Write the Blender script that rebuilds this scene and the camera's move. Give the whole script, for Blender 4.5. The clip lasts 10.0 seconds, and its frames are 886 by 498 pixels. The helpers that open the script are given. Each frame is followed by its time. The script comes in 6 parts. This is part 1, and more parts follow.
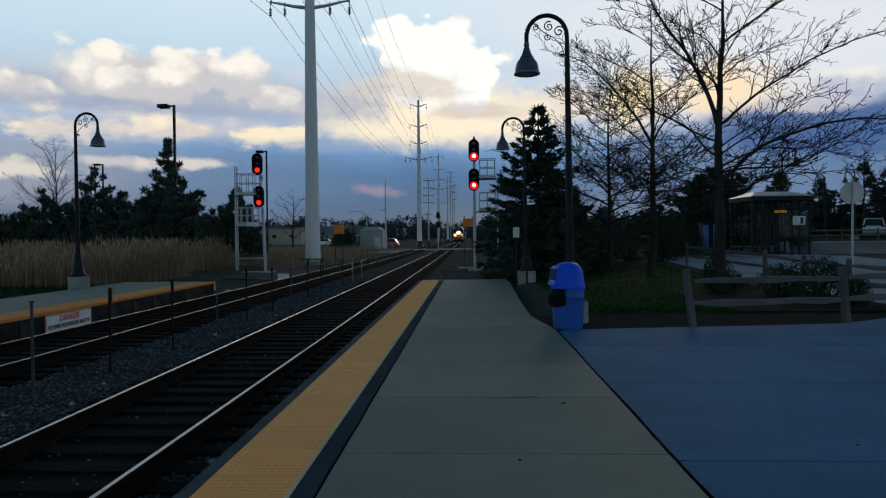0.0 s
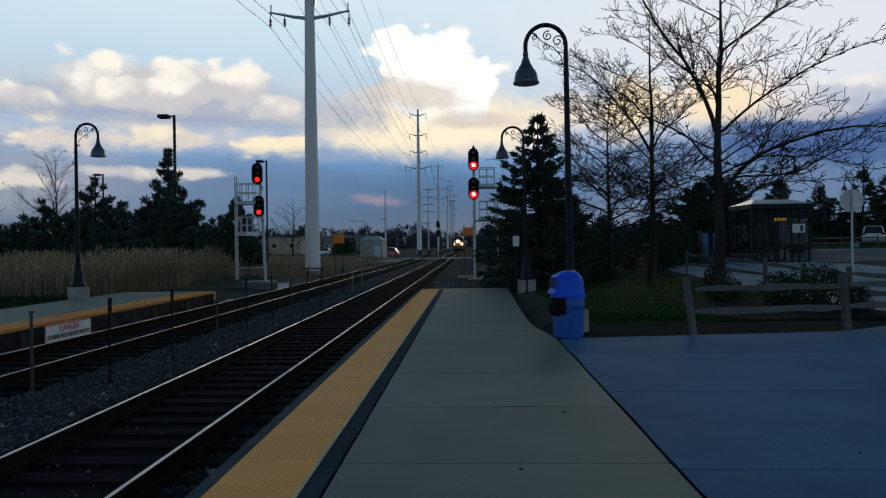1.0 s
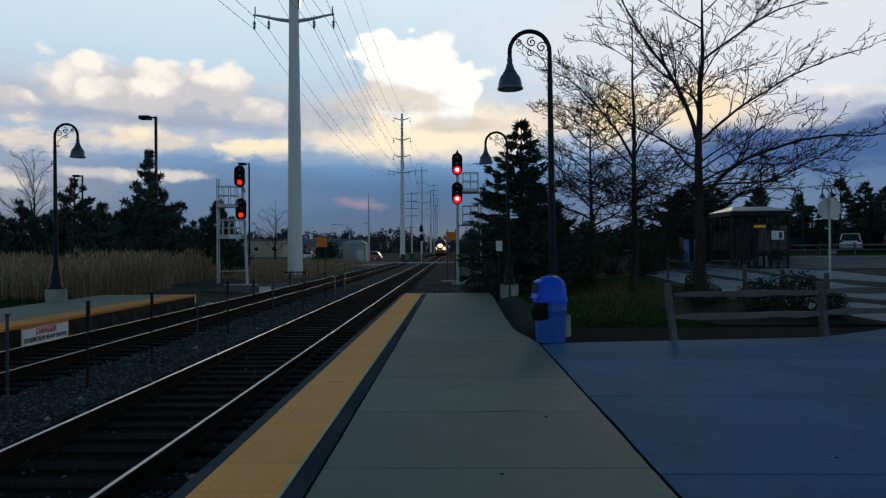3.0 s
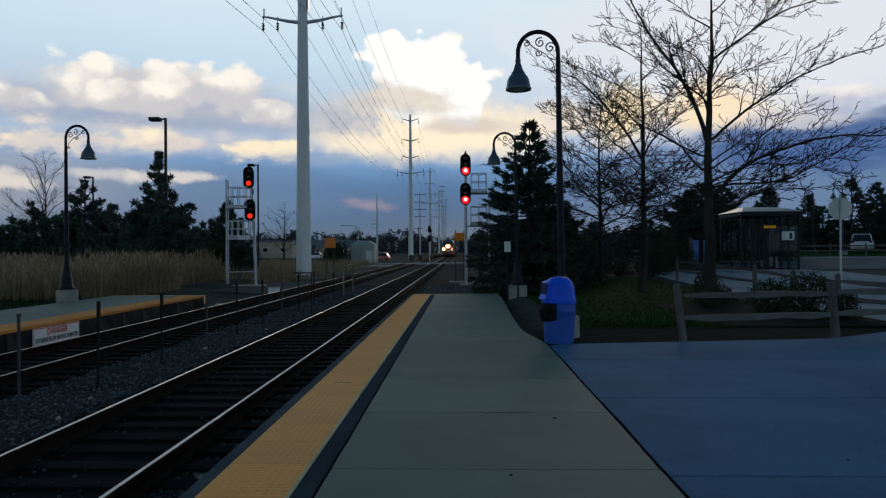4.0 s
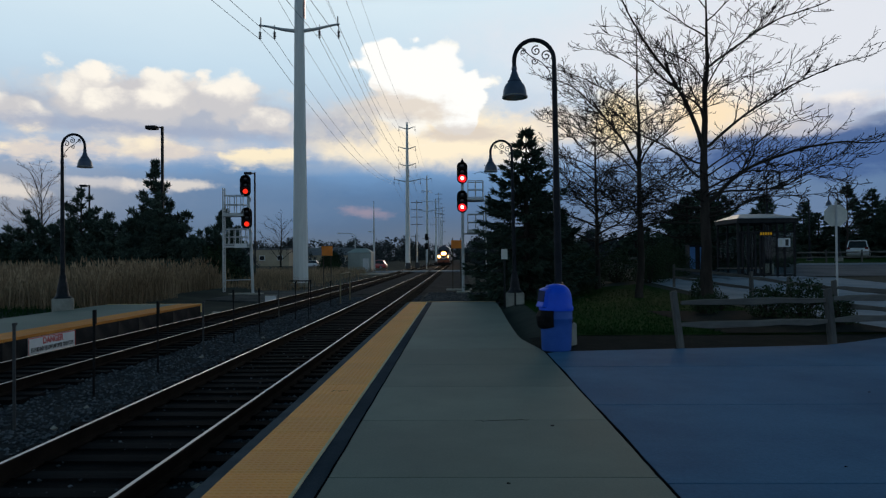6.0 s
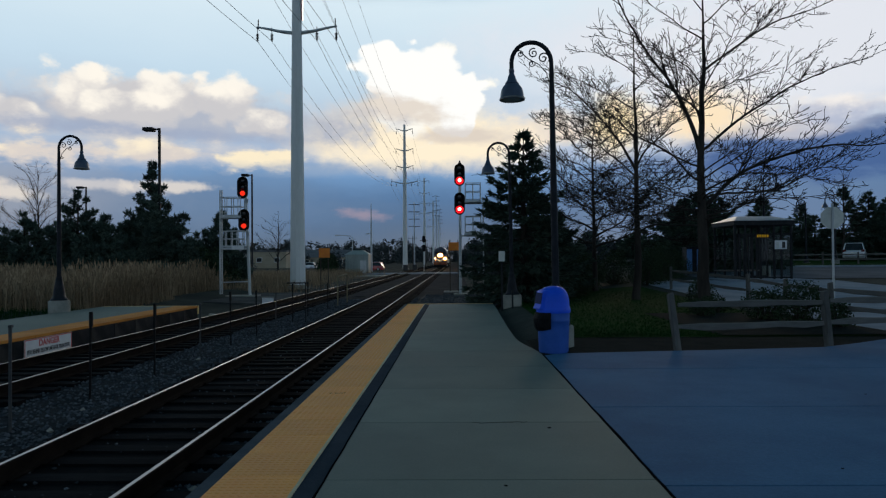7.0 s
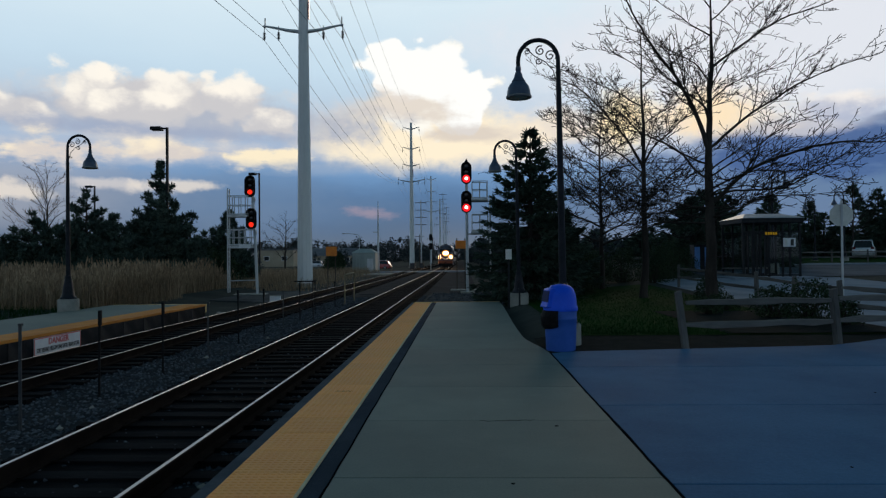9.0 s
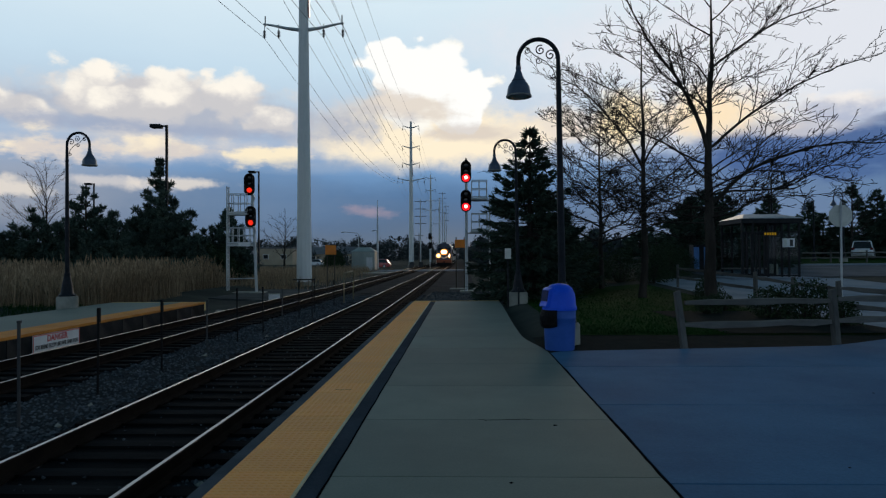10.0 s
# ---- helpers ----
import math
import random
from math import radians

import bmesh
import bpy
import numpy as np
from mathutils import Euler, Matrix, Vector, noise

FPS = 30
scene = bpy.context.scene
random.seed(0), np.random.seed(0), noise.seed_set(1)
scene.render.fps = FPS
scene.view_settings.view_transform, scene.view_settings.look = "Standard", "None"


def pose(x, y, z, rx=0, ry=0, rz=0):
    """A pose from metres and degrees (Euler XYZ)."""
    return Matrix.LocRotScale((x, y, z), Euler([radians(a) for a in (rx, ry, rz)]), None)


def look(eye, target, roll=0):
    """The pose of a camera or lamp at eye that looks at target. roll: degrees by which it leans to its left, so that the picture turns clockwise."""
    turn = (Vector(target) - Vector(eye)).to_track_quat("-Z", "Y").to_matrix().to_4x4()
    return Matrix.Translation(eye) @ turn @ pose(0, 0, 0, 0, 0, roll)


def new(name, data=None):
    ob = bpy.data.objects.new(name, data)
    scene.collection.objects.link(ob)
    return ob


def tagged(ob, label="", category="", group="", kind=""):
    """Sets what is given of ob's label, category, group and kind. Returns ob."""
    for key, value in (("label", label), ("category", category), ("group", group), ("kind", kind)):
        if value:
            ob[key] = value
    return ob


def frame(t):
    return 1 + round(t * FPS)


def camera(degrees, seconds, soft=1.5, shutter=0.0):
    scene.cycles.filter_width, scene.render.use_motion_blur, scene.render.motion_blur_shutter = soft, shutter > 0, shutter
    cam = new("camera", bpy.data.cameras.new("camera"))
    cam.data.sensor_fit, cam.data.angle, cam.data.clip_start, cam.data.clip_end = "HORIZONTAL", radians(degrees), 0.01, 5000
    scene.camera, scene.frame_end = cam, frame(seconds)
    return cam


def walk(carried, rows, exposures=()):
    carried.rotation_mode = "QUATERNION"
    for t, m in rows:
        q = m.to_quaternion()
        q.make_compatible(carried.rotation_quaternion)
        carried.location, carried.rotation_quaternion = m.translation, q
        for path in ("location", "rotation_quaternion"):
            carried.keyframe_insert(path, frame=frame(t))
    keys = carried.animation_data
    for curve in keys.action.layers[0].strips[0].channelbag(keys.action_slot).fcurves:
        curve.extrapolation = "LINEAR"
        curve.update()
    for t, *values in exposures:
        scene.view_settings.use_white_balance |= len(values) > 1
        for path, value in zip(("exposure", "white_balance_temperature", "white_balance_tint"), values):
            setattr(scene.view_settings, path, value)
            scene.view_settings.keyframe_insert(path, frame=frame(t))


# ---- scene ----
# ---------------------------------------------------------------- camera
cam = camera(66.0, 10.0, 1.25)
EYE = (0.0, 0.0, 1.65)
# seconds, pitch, roll, yaw: a phone held by a standing viewer
VIEW = [
    (0.0, -1.102, 0.513, 2.284), (0.5, -1.020, 0.449, 2.260), (1.0, -0.352, 0.700, 2.277), (1.5, -0.250, 0.652, 2.183),
    (2.0, -0.039, 1.227, 2.807), (2.5, -0.017, 0.302, 0.843), (2.7, -0.010, 0.302, 0.790), (4.0, 0.075, 0.314, 1.563), (4.5, 0.150, 0.368, 1.738),
    (5.0, 0.378, 0.551, 1.779), (5.5, 0.465, 0.477, 1.733), (5.7, 0.570, 0.470, 1.550), (7.0, 0.884, 0.441, 1.084), (7.5, 0.799, 0.535, 1.181),
    (8.0, 0.609, 0.740, 1.334), (8.5, 0.662, 0.426, 1.486), (9.0, 0.737, 0.537, 1.662), (9.5, 0.892, 0.685, 1.681),
    (10.0, 0.649, 0.286, 1.601),
]
walk(cam, [(t, pose(*EYE, 90 + p, r, w)) for t, p, r, w in VIEW])


# ---------------------------------------------------------------- node helpers
def lin(r, g, b):
    return tuple((c / 12.92 if c <= 0.04045 else ((c + 0.055) / 1.055) ** 2.4) for c in (r / 255, g / 255, b / 255)) + (1.0,)


class Nodes:
    """Short hand for a node tree."""

    def __init__(self, tree):
        self.tree = tree
        tree.nodes.clear()

    def add(self, kind):
        return self.tree.nodes.new(kind)

    def put(self, socket, value):
        if isinstance(value, bpy.types.NodeSocket):
            self.tree.links.new(value, socket)
        elif value is not None:
            socket.default_value = value

    def math(self, op, a, b=None, c=None, clamp=False):
        n = self.add("ShaderNodeMath")
        n.operation, n.use_clamp = op, clamp
        for s, v in zip(n.inputs, (a, b, c)):
            self.put(s, v)
        return n.outputs[0]

    def mix(self, f, a, b, blend="MIX"):
        n = self.add("ShaderNodeMix")
        n.data_type, n.blend_type = "RGBA", blend
        self.put(n.inputs[0], f), self.put(n.inputs[6], a), self.put(n.inputs[7], b)
        return n.outputs[2]

    def noise(self, vec, scale, detail=4.0, rough=0.55, out=0):
        n = self.add("ShaderNodeTexNoise")
        self.put(n.inputs["Vector"], vec), self.put(n.inputs["Scale"], scale)
        self.put(n.inputs["Detail"], detail), self.put(n.inputs["Roughness"], rough)
        return n.outputs[out]

    def step(self, x, lo, hi):
        n = self.add("ShaderNodeMapRange")
        n.interpolation_type = "SMOOTHSTEP"
        for s, v in zip(n.inputs, (x, lo, hi, 0.0, 1.0)):
            self.put(s, v)
        return n.outputs[0]

    def ramp(self, x, stops):
        n = self.add("ShaderNodeValToRGB")
        e = n.color_ramp.elements
        while len(e) < len(stops):
            e.new(0.5)
        for el, (p, c) in zip(e, stops):
            el.position, el.color = p, c
        self.put(n.inputs[0], x)
        return n.outputs[0]


# ---------------------------------------------------------------- sky: broken cumulus over a slate-blue bank at dusk
SKY_LIGHT = 1.0


def make_sky():
    w = bpy.data.worlds.new("dusk_sky")
    scene.world = w
    w.use_nodes = True
    k = Nodes(w.node_tree)
    vec = k.add("ShaderNodeTexCoord").outputs["Generated"]
    sep = k.add("ShaderNodeSeparateXYZ")
    k.put(sep.inputs[0], vec)
    x, y, z = sep.outputs
    u = k.math("ARCTAN2", x, y)
    v = k.math("ARCSINE", z)
    comb = k.add("ShaderNodeCombineXYZ")
    k.put(comb.inputs[0], k.math("MULTIPLY", u, 1.0)), k.put(comb.inputs[1], k.math("MULTIPLY", v, 2.6))
    flat = comb.outputs[0]
    puff = k.add("ShaderNodeCombineXYZ")
    k.put(puff.inputs[0], u), k.put(puff.inputs[1], k.math("MULTIPLY", v, 1.35)), k.put(puff.inputs[2], 0.37)
    puff = puff.outputs[0]
    n_wide = k.math("SUBTRACT", k.noise(flat, 4.0, 5.0, 0.55), 0.5)
    n_puff = k.math("SUBTRACT", k.noise(puff, 9.0, 8.0, 0.6), 0.5)
    n_fine = k.math("SUBTRACT", k.noise(puff, 30.0, 6.0, 0.65), 0.5)
    warp = k.add("ShaderNodeVectorMath")
    warp.operation = "MULTIPLY_ADD"
    k.put(warp.inputs[0], k.noise(puff, 14.0, 4.0, 0.6, 1)), k.put(warp.inputs[1], (0.06, 0.06, 0.0)), k.put(warp.inputs[2], puff)
    billow = None
    for size, amount in ((17.0, 1.0), (38.0, 0.5)):
        cell = k.add("ShaderNodeTexVoronoi")
        cell.feature = "SMOOTH_F1"
        k.put(cell.inputs["Vector"], warp.outputs[0]), k.put(cell.inputs["Scale"], size), k.put(cell.inputs["Smoothness"], 0.35)
        b = k.math("MULTIPLY", k.math("SUBTRACT", cell.outputs["Distance"], 0.38), amount)
        billow = b if billow is None else k.math("ADD", billow, b)
    n_streak = k.math("SUBTRACT", k.noise(flat, 11.0, 6.0, 0.6), 0.5)
    vw = k.math("ADD", v, k.math("ADD", k.math("MULTIPLY", n_wide, 0.035), k.math("MULTIPLY", n_streak, 0.022)))
    base = k.ramp(k.math("DIVIDE", vw, 1.6), [
        (0.0, lin(108, 118, 134)), (0.0125, lin(95, 112, 133)), (0.031, lin(84, 110, 142)), (0.056, lin(82, 118, 159)),
        (0.078, lin(112, 152, 196)), (0.094, lin(160, 180, 208)), (0.125, lin(180, 200, 220)), (0.165, lin(198, 221, 237)),
        (0.225, lin(216, 234, 244)), (0.262, lin(120, 158, 190)), (0.33, lin(59, 97, 119)), (1.0, lin(43, 76, 94))])
    col = base

    def blob(col, u0, v0, ru, rv, colour, ragged=1.0, soft=0.25, noise_in=n_puff, amount=1.0, shade=None, heap=0.0):
        """A cloud about one direction: ragged by noise, heaped into billows, shaded from below."""
        du = k.math("DIVIDE", k.math("SUBTRACT", u, u0), ru)
        dv = k.math("DIVIDE", k.math("SUBTRACT", v, v0), rv)
        d = k.math("SQRT", k.math("ADD", k.math("MULTIPLY", du, du), k.math("MULTIPLY", dv, dv)))
        d = k.math("ADD", d, k.math("MULTIPLY", noise_in, 2.2 * ragged))
        d = k.math("ADD", d, k.math("MULTIPLY", n_fine, 0.8 * ragged))
        if heap:
            d = k.math("ADD", d, k.math("MULTIPLY", billow, heap))
        m = k.math("MULTIPLY", k.step(d, 1.0 + soft, 1.0 - soft), amount)
        c = colour
        if shade:
            low = k.math("ADD", k.math("SUBTRACT", dv, k.math("MULTIPLY", billow, 1.6)), k.math("MULTIPLY_ADD", n_puff, 2.6, k.math("MULTIPLY", n_fine, 1.6)))
            c = k.mix(k.step(low, -0.6, 0.75), shade, colour)
        return k.mix(m, col, c)

    cream, white = lin(255, 240, 212), lin(255, 255, 252)
    # thin pale veil on the sun's side, and the deep blue bank under it
    col = blob(col, 0.453, 0.266, 0.375, 0.112, lin(226, 230, 238), 0.5, 0.6)
    col = blob(col, 0.391, 0.074, 0.234, 0.069, lin(100, 127, 163), 0.6, 0.6, n_streak, 0.8)
    col = blob(col, 0.505, 0.135, 0.209, 0.035, lin(64, 96, 148), 0.7, 0.4, n_streak, 0.95)
    col = blob(col, 0.512, 0.185, 0.082, 0.017, lin(246, 240, 234), 0.9, 0.35, n_puff, 0.85, lin(176, 184, 206), 0.8)
    col = blob(col, 0.467, 0.162, 0.059, 0.009, lin(206, 206, 214), 1.2, 0.5, n_streak, 0.8)
    # low sun behind the edge of the bank
    col = blob(col, 0.106, 0.184, 0.090, 0.021, lin(244, 228, 206), 1.0, 0.5, n_streak, 0.75)
    col = blob(col, 0.296, 0.187, 0.174, 0.021, lin(236, 222, 206), 1.1, 0.6, n_streak, 0.6)
    col = blob(col, 0.230, 0.195, 0.043, 0.040, lin(255, 234, 188), 0.9, 0.5, n_puff, 0.9)
    col = blob(col, 0.355, 0.191, 0.055, 0.033, lin(255, 230, 190), 0.9, 0.5, n_puff, 0.85)
    # the great white cumulus with its cream skirt
    col = blob(col, -0.051, 0.173, 0.150, 0.042, cream, 0.8, 0.45)
    col = blob(col, -0.039, 0.231, 0.089, 0.066, lin(255, 252, 242), 0.40, 0.12, n_puff, 1.0, None, 0.9)
    col = blob(col, -0.091, 0.271, 0.056, 0.042, white, 0.40, 0.10, n_puff, 1.0, None, 1.0)
    col = blob(col, 0.005, 0.230, 0.042, 0.051, white, 0.40, 0.10, n_puff, 1.0, None, 1.0)
    col = blob(col, -0.052, 0.262, 0.078, 0.040, white, 0.30, 0.10, n_puff, 1.0, None, 0.7)
    col = blob(col, -0.080, 0.219, 0.064, 0.019, lin(222, 210, 198), 1.4, 0.5, n_streak, 0.8)
    col = blob(col, 0.011, 0.179, 0.064, 0.011, lin(206, 196, 190), 1.0, 0.5, n_streak, 0.7)
    # pale haze low over the pines
    col = blob(col, -0.60, 0.088, 0.17, 0.050, lin(176, 178, 186), 0.7, 0.8, n_wide, 0.6)
    col = blob(col, -0.33, 0.075, 0.16, 0.040, lin(116, 138, 166), 0.7, 0.8, n_wide, 0.55)
    # cumulus row away from the sun: a soft cream body, lit heads, grey-blue undersides, and a lower cream bank
    col = blob(col, -0.436, 0.197, 0.282, 0.041, lin(222, 214, 208), 0.8, 0.4, n_puff, 0.95, lin(178, 184, 198), 0.5)
    col = blob(col, -0.415, 0.219, 0.075, 0.048, lin(255, 248, 236), 0.75, 0.2, n_puff, 0.95, lin(205, 203, 205), 1.0)
    col = blob(col, -0.514, 0.209, 0.063, 0.040, lin(255, 248, 236), 0.75, 0.2, n_puff, 0.95, lin(205, 203, 205), 1.0)
    col = blob(col, -0.329, 0.212, 0.068, 0.037, lin(255, 248, 236), 0.75, 0.2, n_puff, 0.95, lin(205, 203, 205), 1.0)
    col = blob(col, -0.586, 0.189, 0.063, 0.030, lin(255, 248, 236), 0.75, 0.2, n_puff, 0.95, lin(205, 203, 205), 1.0)
    col = blob(col, -0.276, 0.194, 0.055, 0.033, lin(255, 248, 236), 0.75, 0.2, n_puff, 0.95, lin(205, 203, 205), 1.0)
    col = blob(col, -0.466, 0.197, 0.055, 0.030, lin(255, 248, 236), 0.75, 0.2, n_puff, 0.95, lin(205, 203, 205), 1.0)
    col = blob(col, -0.449, 0.173, 0.201, 0.009, lin(160, 172, 196), 1.4, 0.6, n_streak, 0.8)
    col = blob(col, -0.456, 0.148, 0.230, 0.021, lin(238, 228, 214), 1.1, 0.5, n_streak, 0.75, lin(190, 196, 208), 0.6)
    col = blob(col, -0.542, 0.145, 0.077, 0.020, cream, 1.2, 0.28, n_streak, 0.95, lin(222, 212, 204), 0.9)
    col = blob(col, -0.408, 0.149, 0.060, 0.016, lin(255, 240, 212), 1.2, 0.3, n_streak, 0.9, lin(220, 210, 202), 0.9)
    col = blob(col, -0.278, 0.142, 0.053, 0.015, lin(255, 239, 206), 1.4, 0.35, n_streak, 0.95, None, 0.8)
    col = blob(col, -0.592, 0.088, 0.065, 0.012, lin(236, 226, 214), 1.9, 0.5, n_puff, 0.8, None, 0.7)
    col = blob(col, -0.495, 0.102, 0.050, 0.007, lin(228, 220, 214), 2.0, 0.6, n_puff, 0.6, None, 0.7)
    col = blob(col, -0.380, 0.103, 0.055, 0.008, lin(236, 226, 214), 2.0, 0.5, n_puff, 0.75, None, 0.7)
    col = blob(col, -0.135, 0.066, 0.028, 0.006, lin(180, 156, 166), 2.2, 0.8, n_streak, 0.5)
    col = blob(col, -0.190, 0.130, 0.110, 0.009, lin(150, 170, 196), 1.2, 0.7, n_streak, 0.6)
    # the sky dims away from the sunset
    away = k.step(k.math("COSINE", k.math("SUBTRACT", u, 0.1)), -0.6, 0.75)
    col = k.mix(k.math("MULTIPLY_ADD", away, 0.15, 0.85), (0, 0, 0, 1), col)
    # clear air above the clouds
    air = k.add("ShaderNodeTexSky")
    air.sky_type, air.sun_disc, air.sun_elevation, air.sun_rotation = "NISHITA", False, radians(14), radians(14)
    bg_air, bg = k.add("ShaderNodeBackground"), k.add("ShaderNodeBackground")
    k.put(bg_air.inputs[0], air.outputs[0]), k.put(bg_air.inputs[1], 0.0006)
    k.put(bg.inputs[0], col), k.put(bg.inputs[1], SKY_LIGHT)
    both = k.add("ShaderNodeAddShader")
    k.put(both.inputs[0], bg_air.outputs[0]), k.put(both.inputs[1], bg.outputs[0])
    k.put(k.add("ShaderNodeOutputWorld").inputs[0], both.outputs[0])


make_sky()
sun = new("sun", bpy.data.lights.new("sun", "SUN"))
sun.data.energy, sun.data.angle, sun.data.color = 0.29, radians(14), (1.0, 0.83, 0.64)
sun.matrix_world = look((8, 32, 8.5), (0, 0, 0))
scene.view_settings.exposure = 0.0


# ---------------------------------------------------------------- materials
def material(name, a, b, rough=0.8, metal=0.0, big=0.6, fine=30.0, bump=0.3, grain=0.25, spec=0.5, rough_var=0.12, per_object=0.0,
             per_island=0.0, stretch=(1, 1, 1), coat=0.0):
    """A surface with two colours mixed by stains at one scale, grain at another, and relief."""
    m = bpy.data.materials.new(name)
    m.use_nodes = True
    k = Nodes(m.node_tree)
    co = k.add("ShaderNodeTexCoord").outputs["Object"]
    mp = k.add("ShaderNodeMapping")
    k.put(mp.inputs[0], co)
    mp.inputs["Scale"].default_value = stretch
    vec = mp.outputs[0]
    n1 = k.noise(vec, big, 6.0, 0.62)
    n2 = k.noise(vec, fine, 5.0, 0.65)
    col = k.mix(k.step(n1, 0.33, 0.68), (*a, 1), (*b, 1))
    g = k.math("MULTIPLY_ADD", k.math("SUBTRACT", n2, 0.5), 2.0 * grain, 1.0)
    if per_object:
        g = k.math("MULTIPLY", g, k.math("MULTIPLY_ADD", k.add("ShaderNodeObjectInfo").outputs["Random"], 2 * per_object, 1 - per_object))
    if per_island:
        g = k.math("MULTIPLY", g, k.math("MULTIPLY_ADD", k.add("ShaderNodeNewGeometry").outputs["Random Per Island"], 2 * per_island, 1 - per_island))
    gc = k.add("ShaderNodeCombineColor")
    for s in gc.inputs:
        k.put(s, g)
    col = k.mix(1.0, col, gc.outputs[0], "MULTIPLY")
    p = k.add("ShaderNodeBsdfPrincipled")
    k.put(p.inputs["Base Color"], col), k.put(p.inputs["Metallic"], metal), k.put(p.inputs["Specular IOR Level"], spec)
    k.put(p.inputs["Roughness"], k.math("MULTIPLY_ADD", k.math("SUBTRACT", n1, 0.5), 2 * rough_var, rough, clamp=True))
    k.put(p.inputs["Coat Weight"], coat)
    if bump:
        bn = k.add("ShaderNodeBump")
        k.put(bn.inputs["Strength"], bump), k.put(bn.inputs["Distance"], 0.01)
        k.put(bn.inputs["Height"], n2), k.put(p.inputs["Normal"], bn.outputs[0])
    k.put(k.add("ShaderNodeOutputMaterial").inputs[0], p.outputs[0])
    return m


def glow(name, colour, strength):
    m = bpy.data.materials.new(name)
    m.use_nodes = True
    k = Nodes(m.node_tree)
    e = k.add("ShaderNodeEmission")
    k.put(e.inputs[0], (*colour, 1)), k.put(e.inputs[1], strength)
    k.put(k.add("ShaderNodeOutputMaterial").inputs[0], e.outputs[0])
    return m


def glass(name, tint=(0.8, 0.85, 0.85)):
    m = bpy.data.materials.new(name)
    m.use_nodes = True
    k = Nodes(m.node_tree)
    a, b, mx = k.add("ShaderNodeBsdfTransparent"), k.add("ShaderNodeBsdfGlossy"), k.add("ShaderNodeMixShader")
    k.put(a.inputs[0], (*tint, 1)), k.put(b.inputs["Roughness"], 0.03)
    k.put(mx.inputs[0], k.add("ShaderNodeFresnel").outputs[0]), k.put(mx.inputs[1], a.outputs[0]), k.put(mx.inputs[2], b.outputs[0])
    k.put(k.add("ShaderNodeOutputMaterial").inputs[0], mx.outputs[0])
    return m


CONCRETE = material("platform_concrete", (0.098, 0.136, 0.118), (0.142, 0.182, 0.156), 0.66, big=0.5, fine=45, bump=0.25, per_object=0.09, spec=0.2, grain=0.22)
PAVING = material("blue_grey_stamped_concrete", (0.032, 0.112, 0.215), (0.06, 0.165, 0.29), 0.7, big=0.45, fine=28, bump=0.35, per_object=0.07, spec=0.04, grain=0.26)
KERB = material("edge_concrete", (0.05, 0.065, 0.08), (0.085, 0.1, 0.115), 0.88, big=1.5, fine=40, bump=0.4, grain=0.25, spec=0.02)
OLD_CONCRETE = material("weathered_concrete", (0.22, 0.215, 0.19), (0.33, 0.32, 0.28), 0.9, big=2.0, fine=40, bump=0.4, grain=0.2, spec=0.12)
WALK = material("pale_pavement", (0.18, 0.22, 0.27), (0.27, 0.3, 0.34), 0.85, big=0.5, fine=30, bump=0.2, grain=0.15, spec=0.02)
ASPHALT = material("asphalt", (0.028, 0.042, 0.058), (0.045, 0.062, 0.08), 0.9, big=0.6, fine=80, bump=0.5, grain=0.35, spec=0.02)
ROAD = material("worn_road_asphalt", (0.075, 0.09, 0.11), (0.12, 0.135, 0.155), 0.85, big=0.4, fine=60, bump=0.3, grain=0.2, spec=0.02)
TACTILE = material("yellow_tactile_plastic", (0.90, 0.33, 0.045), (0.96, 0.40, 0.065), 0.55, big=1.1, fine=50, bump=0.15, grain=0.14, per_object=0.05, spec=0.45)
TACTILE_FAR = material("orange_tactile_strip", (0.52, 0.19, 0.035), (0.64, 0.26, 0.055), 0.65, big=1.0, fine=40, bump=0.2, grain=0.2, spec=0.05)
WHITE_LINE = material("worn_white_paint", (0.5, 0.4, 0.24), (0.62, 0.52, 0.34), 0.7, big=3, fine=60, bump=0.2, grain=0.25, spec=0.05)
YELLOW_LINE = material("worn_yellow_paint", (0.62, 0.42, 0.12), (0.74, 0.54, 0.2), 0.7, big=3, fine=60, bump=0.2, grain=0.25)
JOINT = material("joint_filler", (0.004, 0.004, 0.005), (0.008, 0.008, 0.009), 0.95, big=3, fine=60, bump=0.3, spec=0.0)
RAIL = material("polished_rail_steel", (0.24, 0.25, 0.27), (0.36, 0.37, 0.39), 0.30, 1.0, big=2, fine=60, bump=0.05, grain=0.1, stretch=(1, 0.15, 1))
RAIL_DULL = material("dull_rail_steel", (0.16, 0.165, 0.175), (0.25, 0.255, 0.265), 0.38, 0.9, big=2, fine=60, bump=0.1, grain=0.2, stretch=(1, 0.15, 1))
# rust brown darkened nearly to black, so shade is in the colour
RAIL_RUST_SHADED = material("rusty_shaded_rail_web", (0.009, 0.007, 0.0065), (0.018, 0.013, 0.011), 0.85, big=3, fine=50, bump=0.4, spec=0.02)
TIE = material("creosoted_tie_wood", (0.0055, 0.0065, 0.0078), (0.012, 0.0132, 0.015), 0.85, big=2.5, fine=22, bump=0.6, grain=0.4, per_object=0.35, stretch=(0.15, 1, 1), spec=0.02)
BALLAST = material("crushed_stone_bed", (0.017, 0.021, 0.024), (0.034, 0.039, 0.043), 0.95, big=0.7, fine=26, bump=1.0, grain=0.7, spec=0.02)
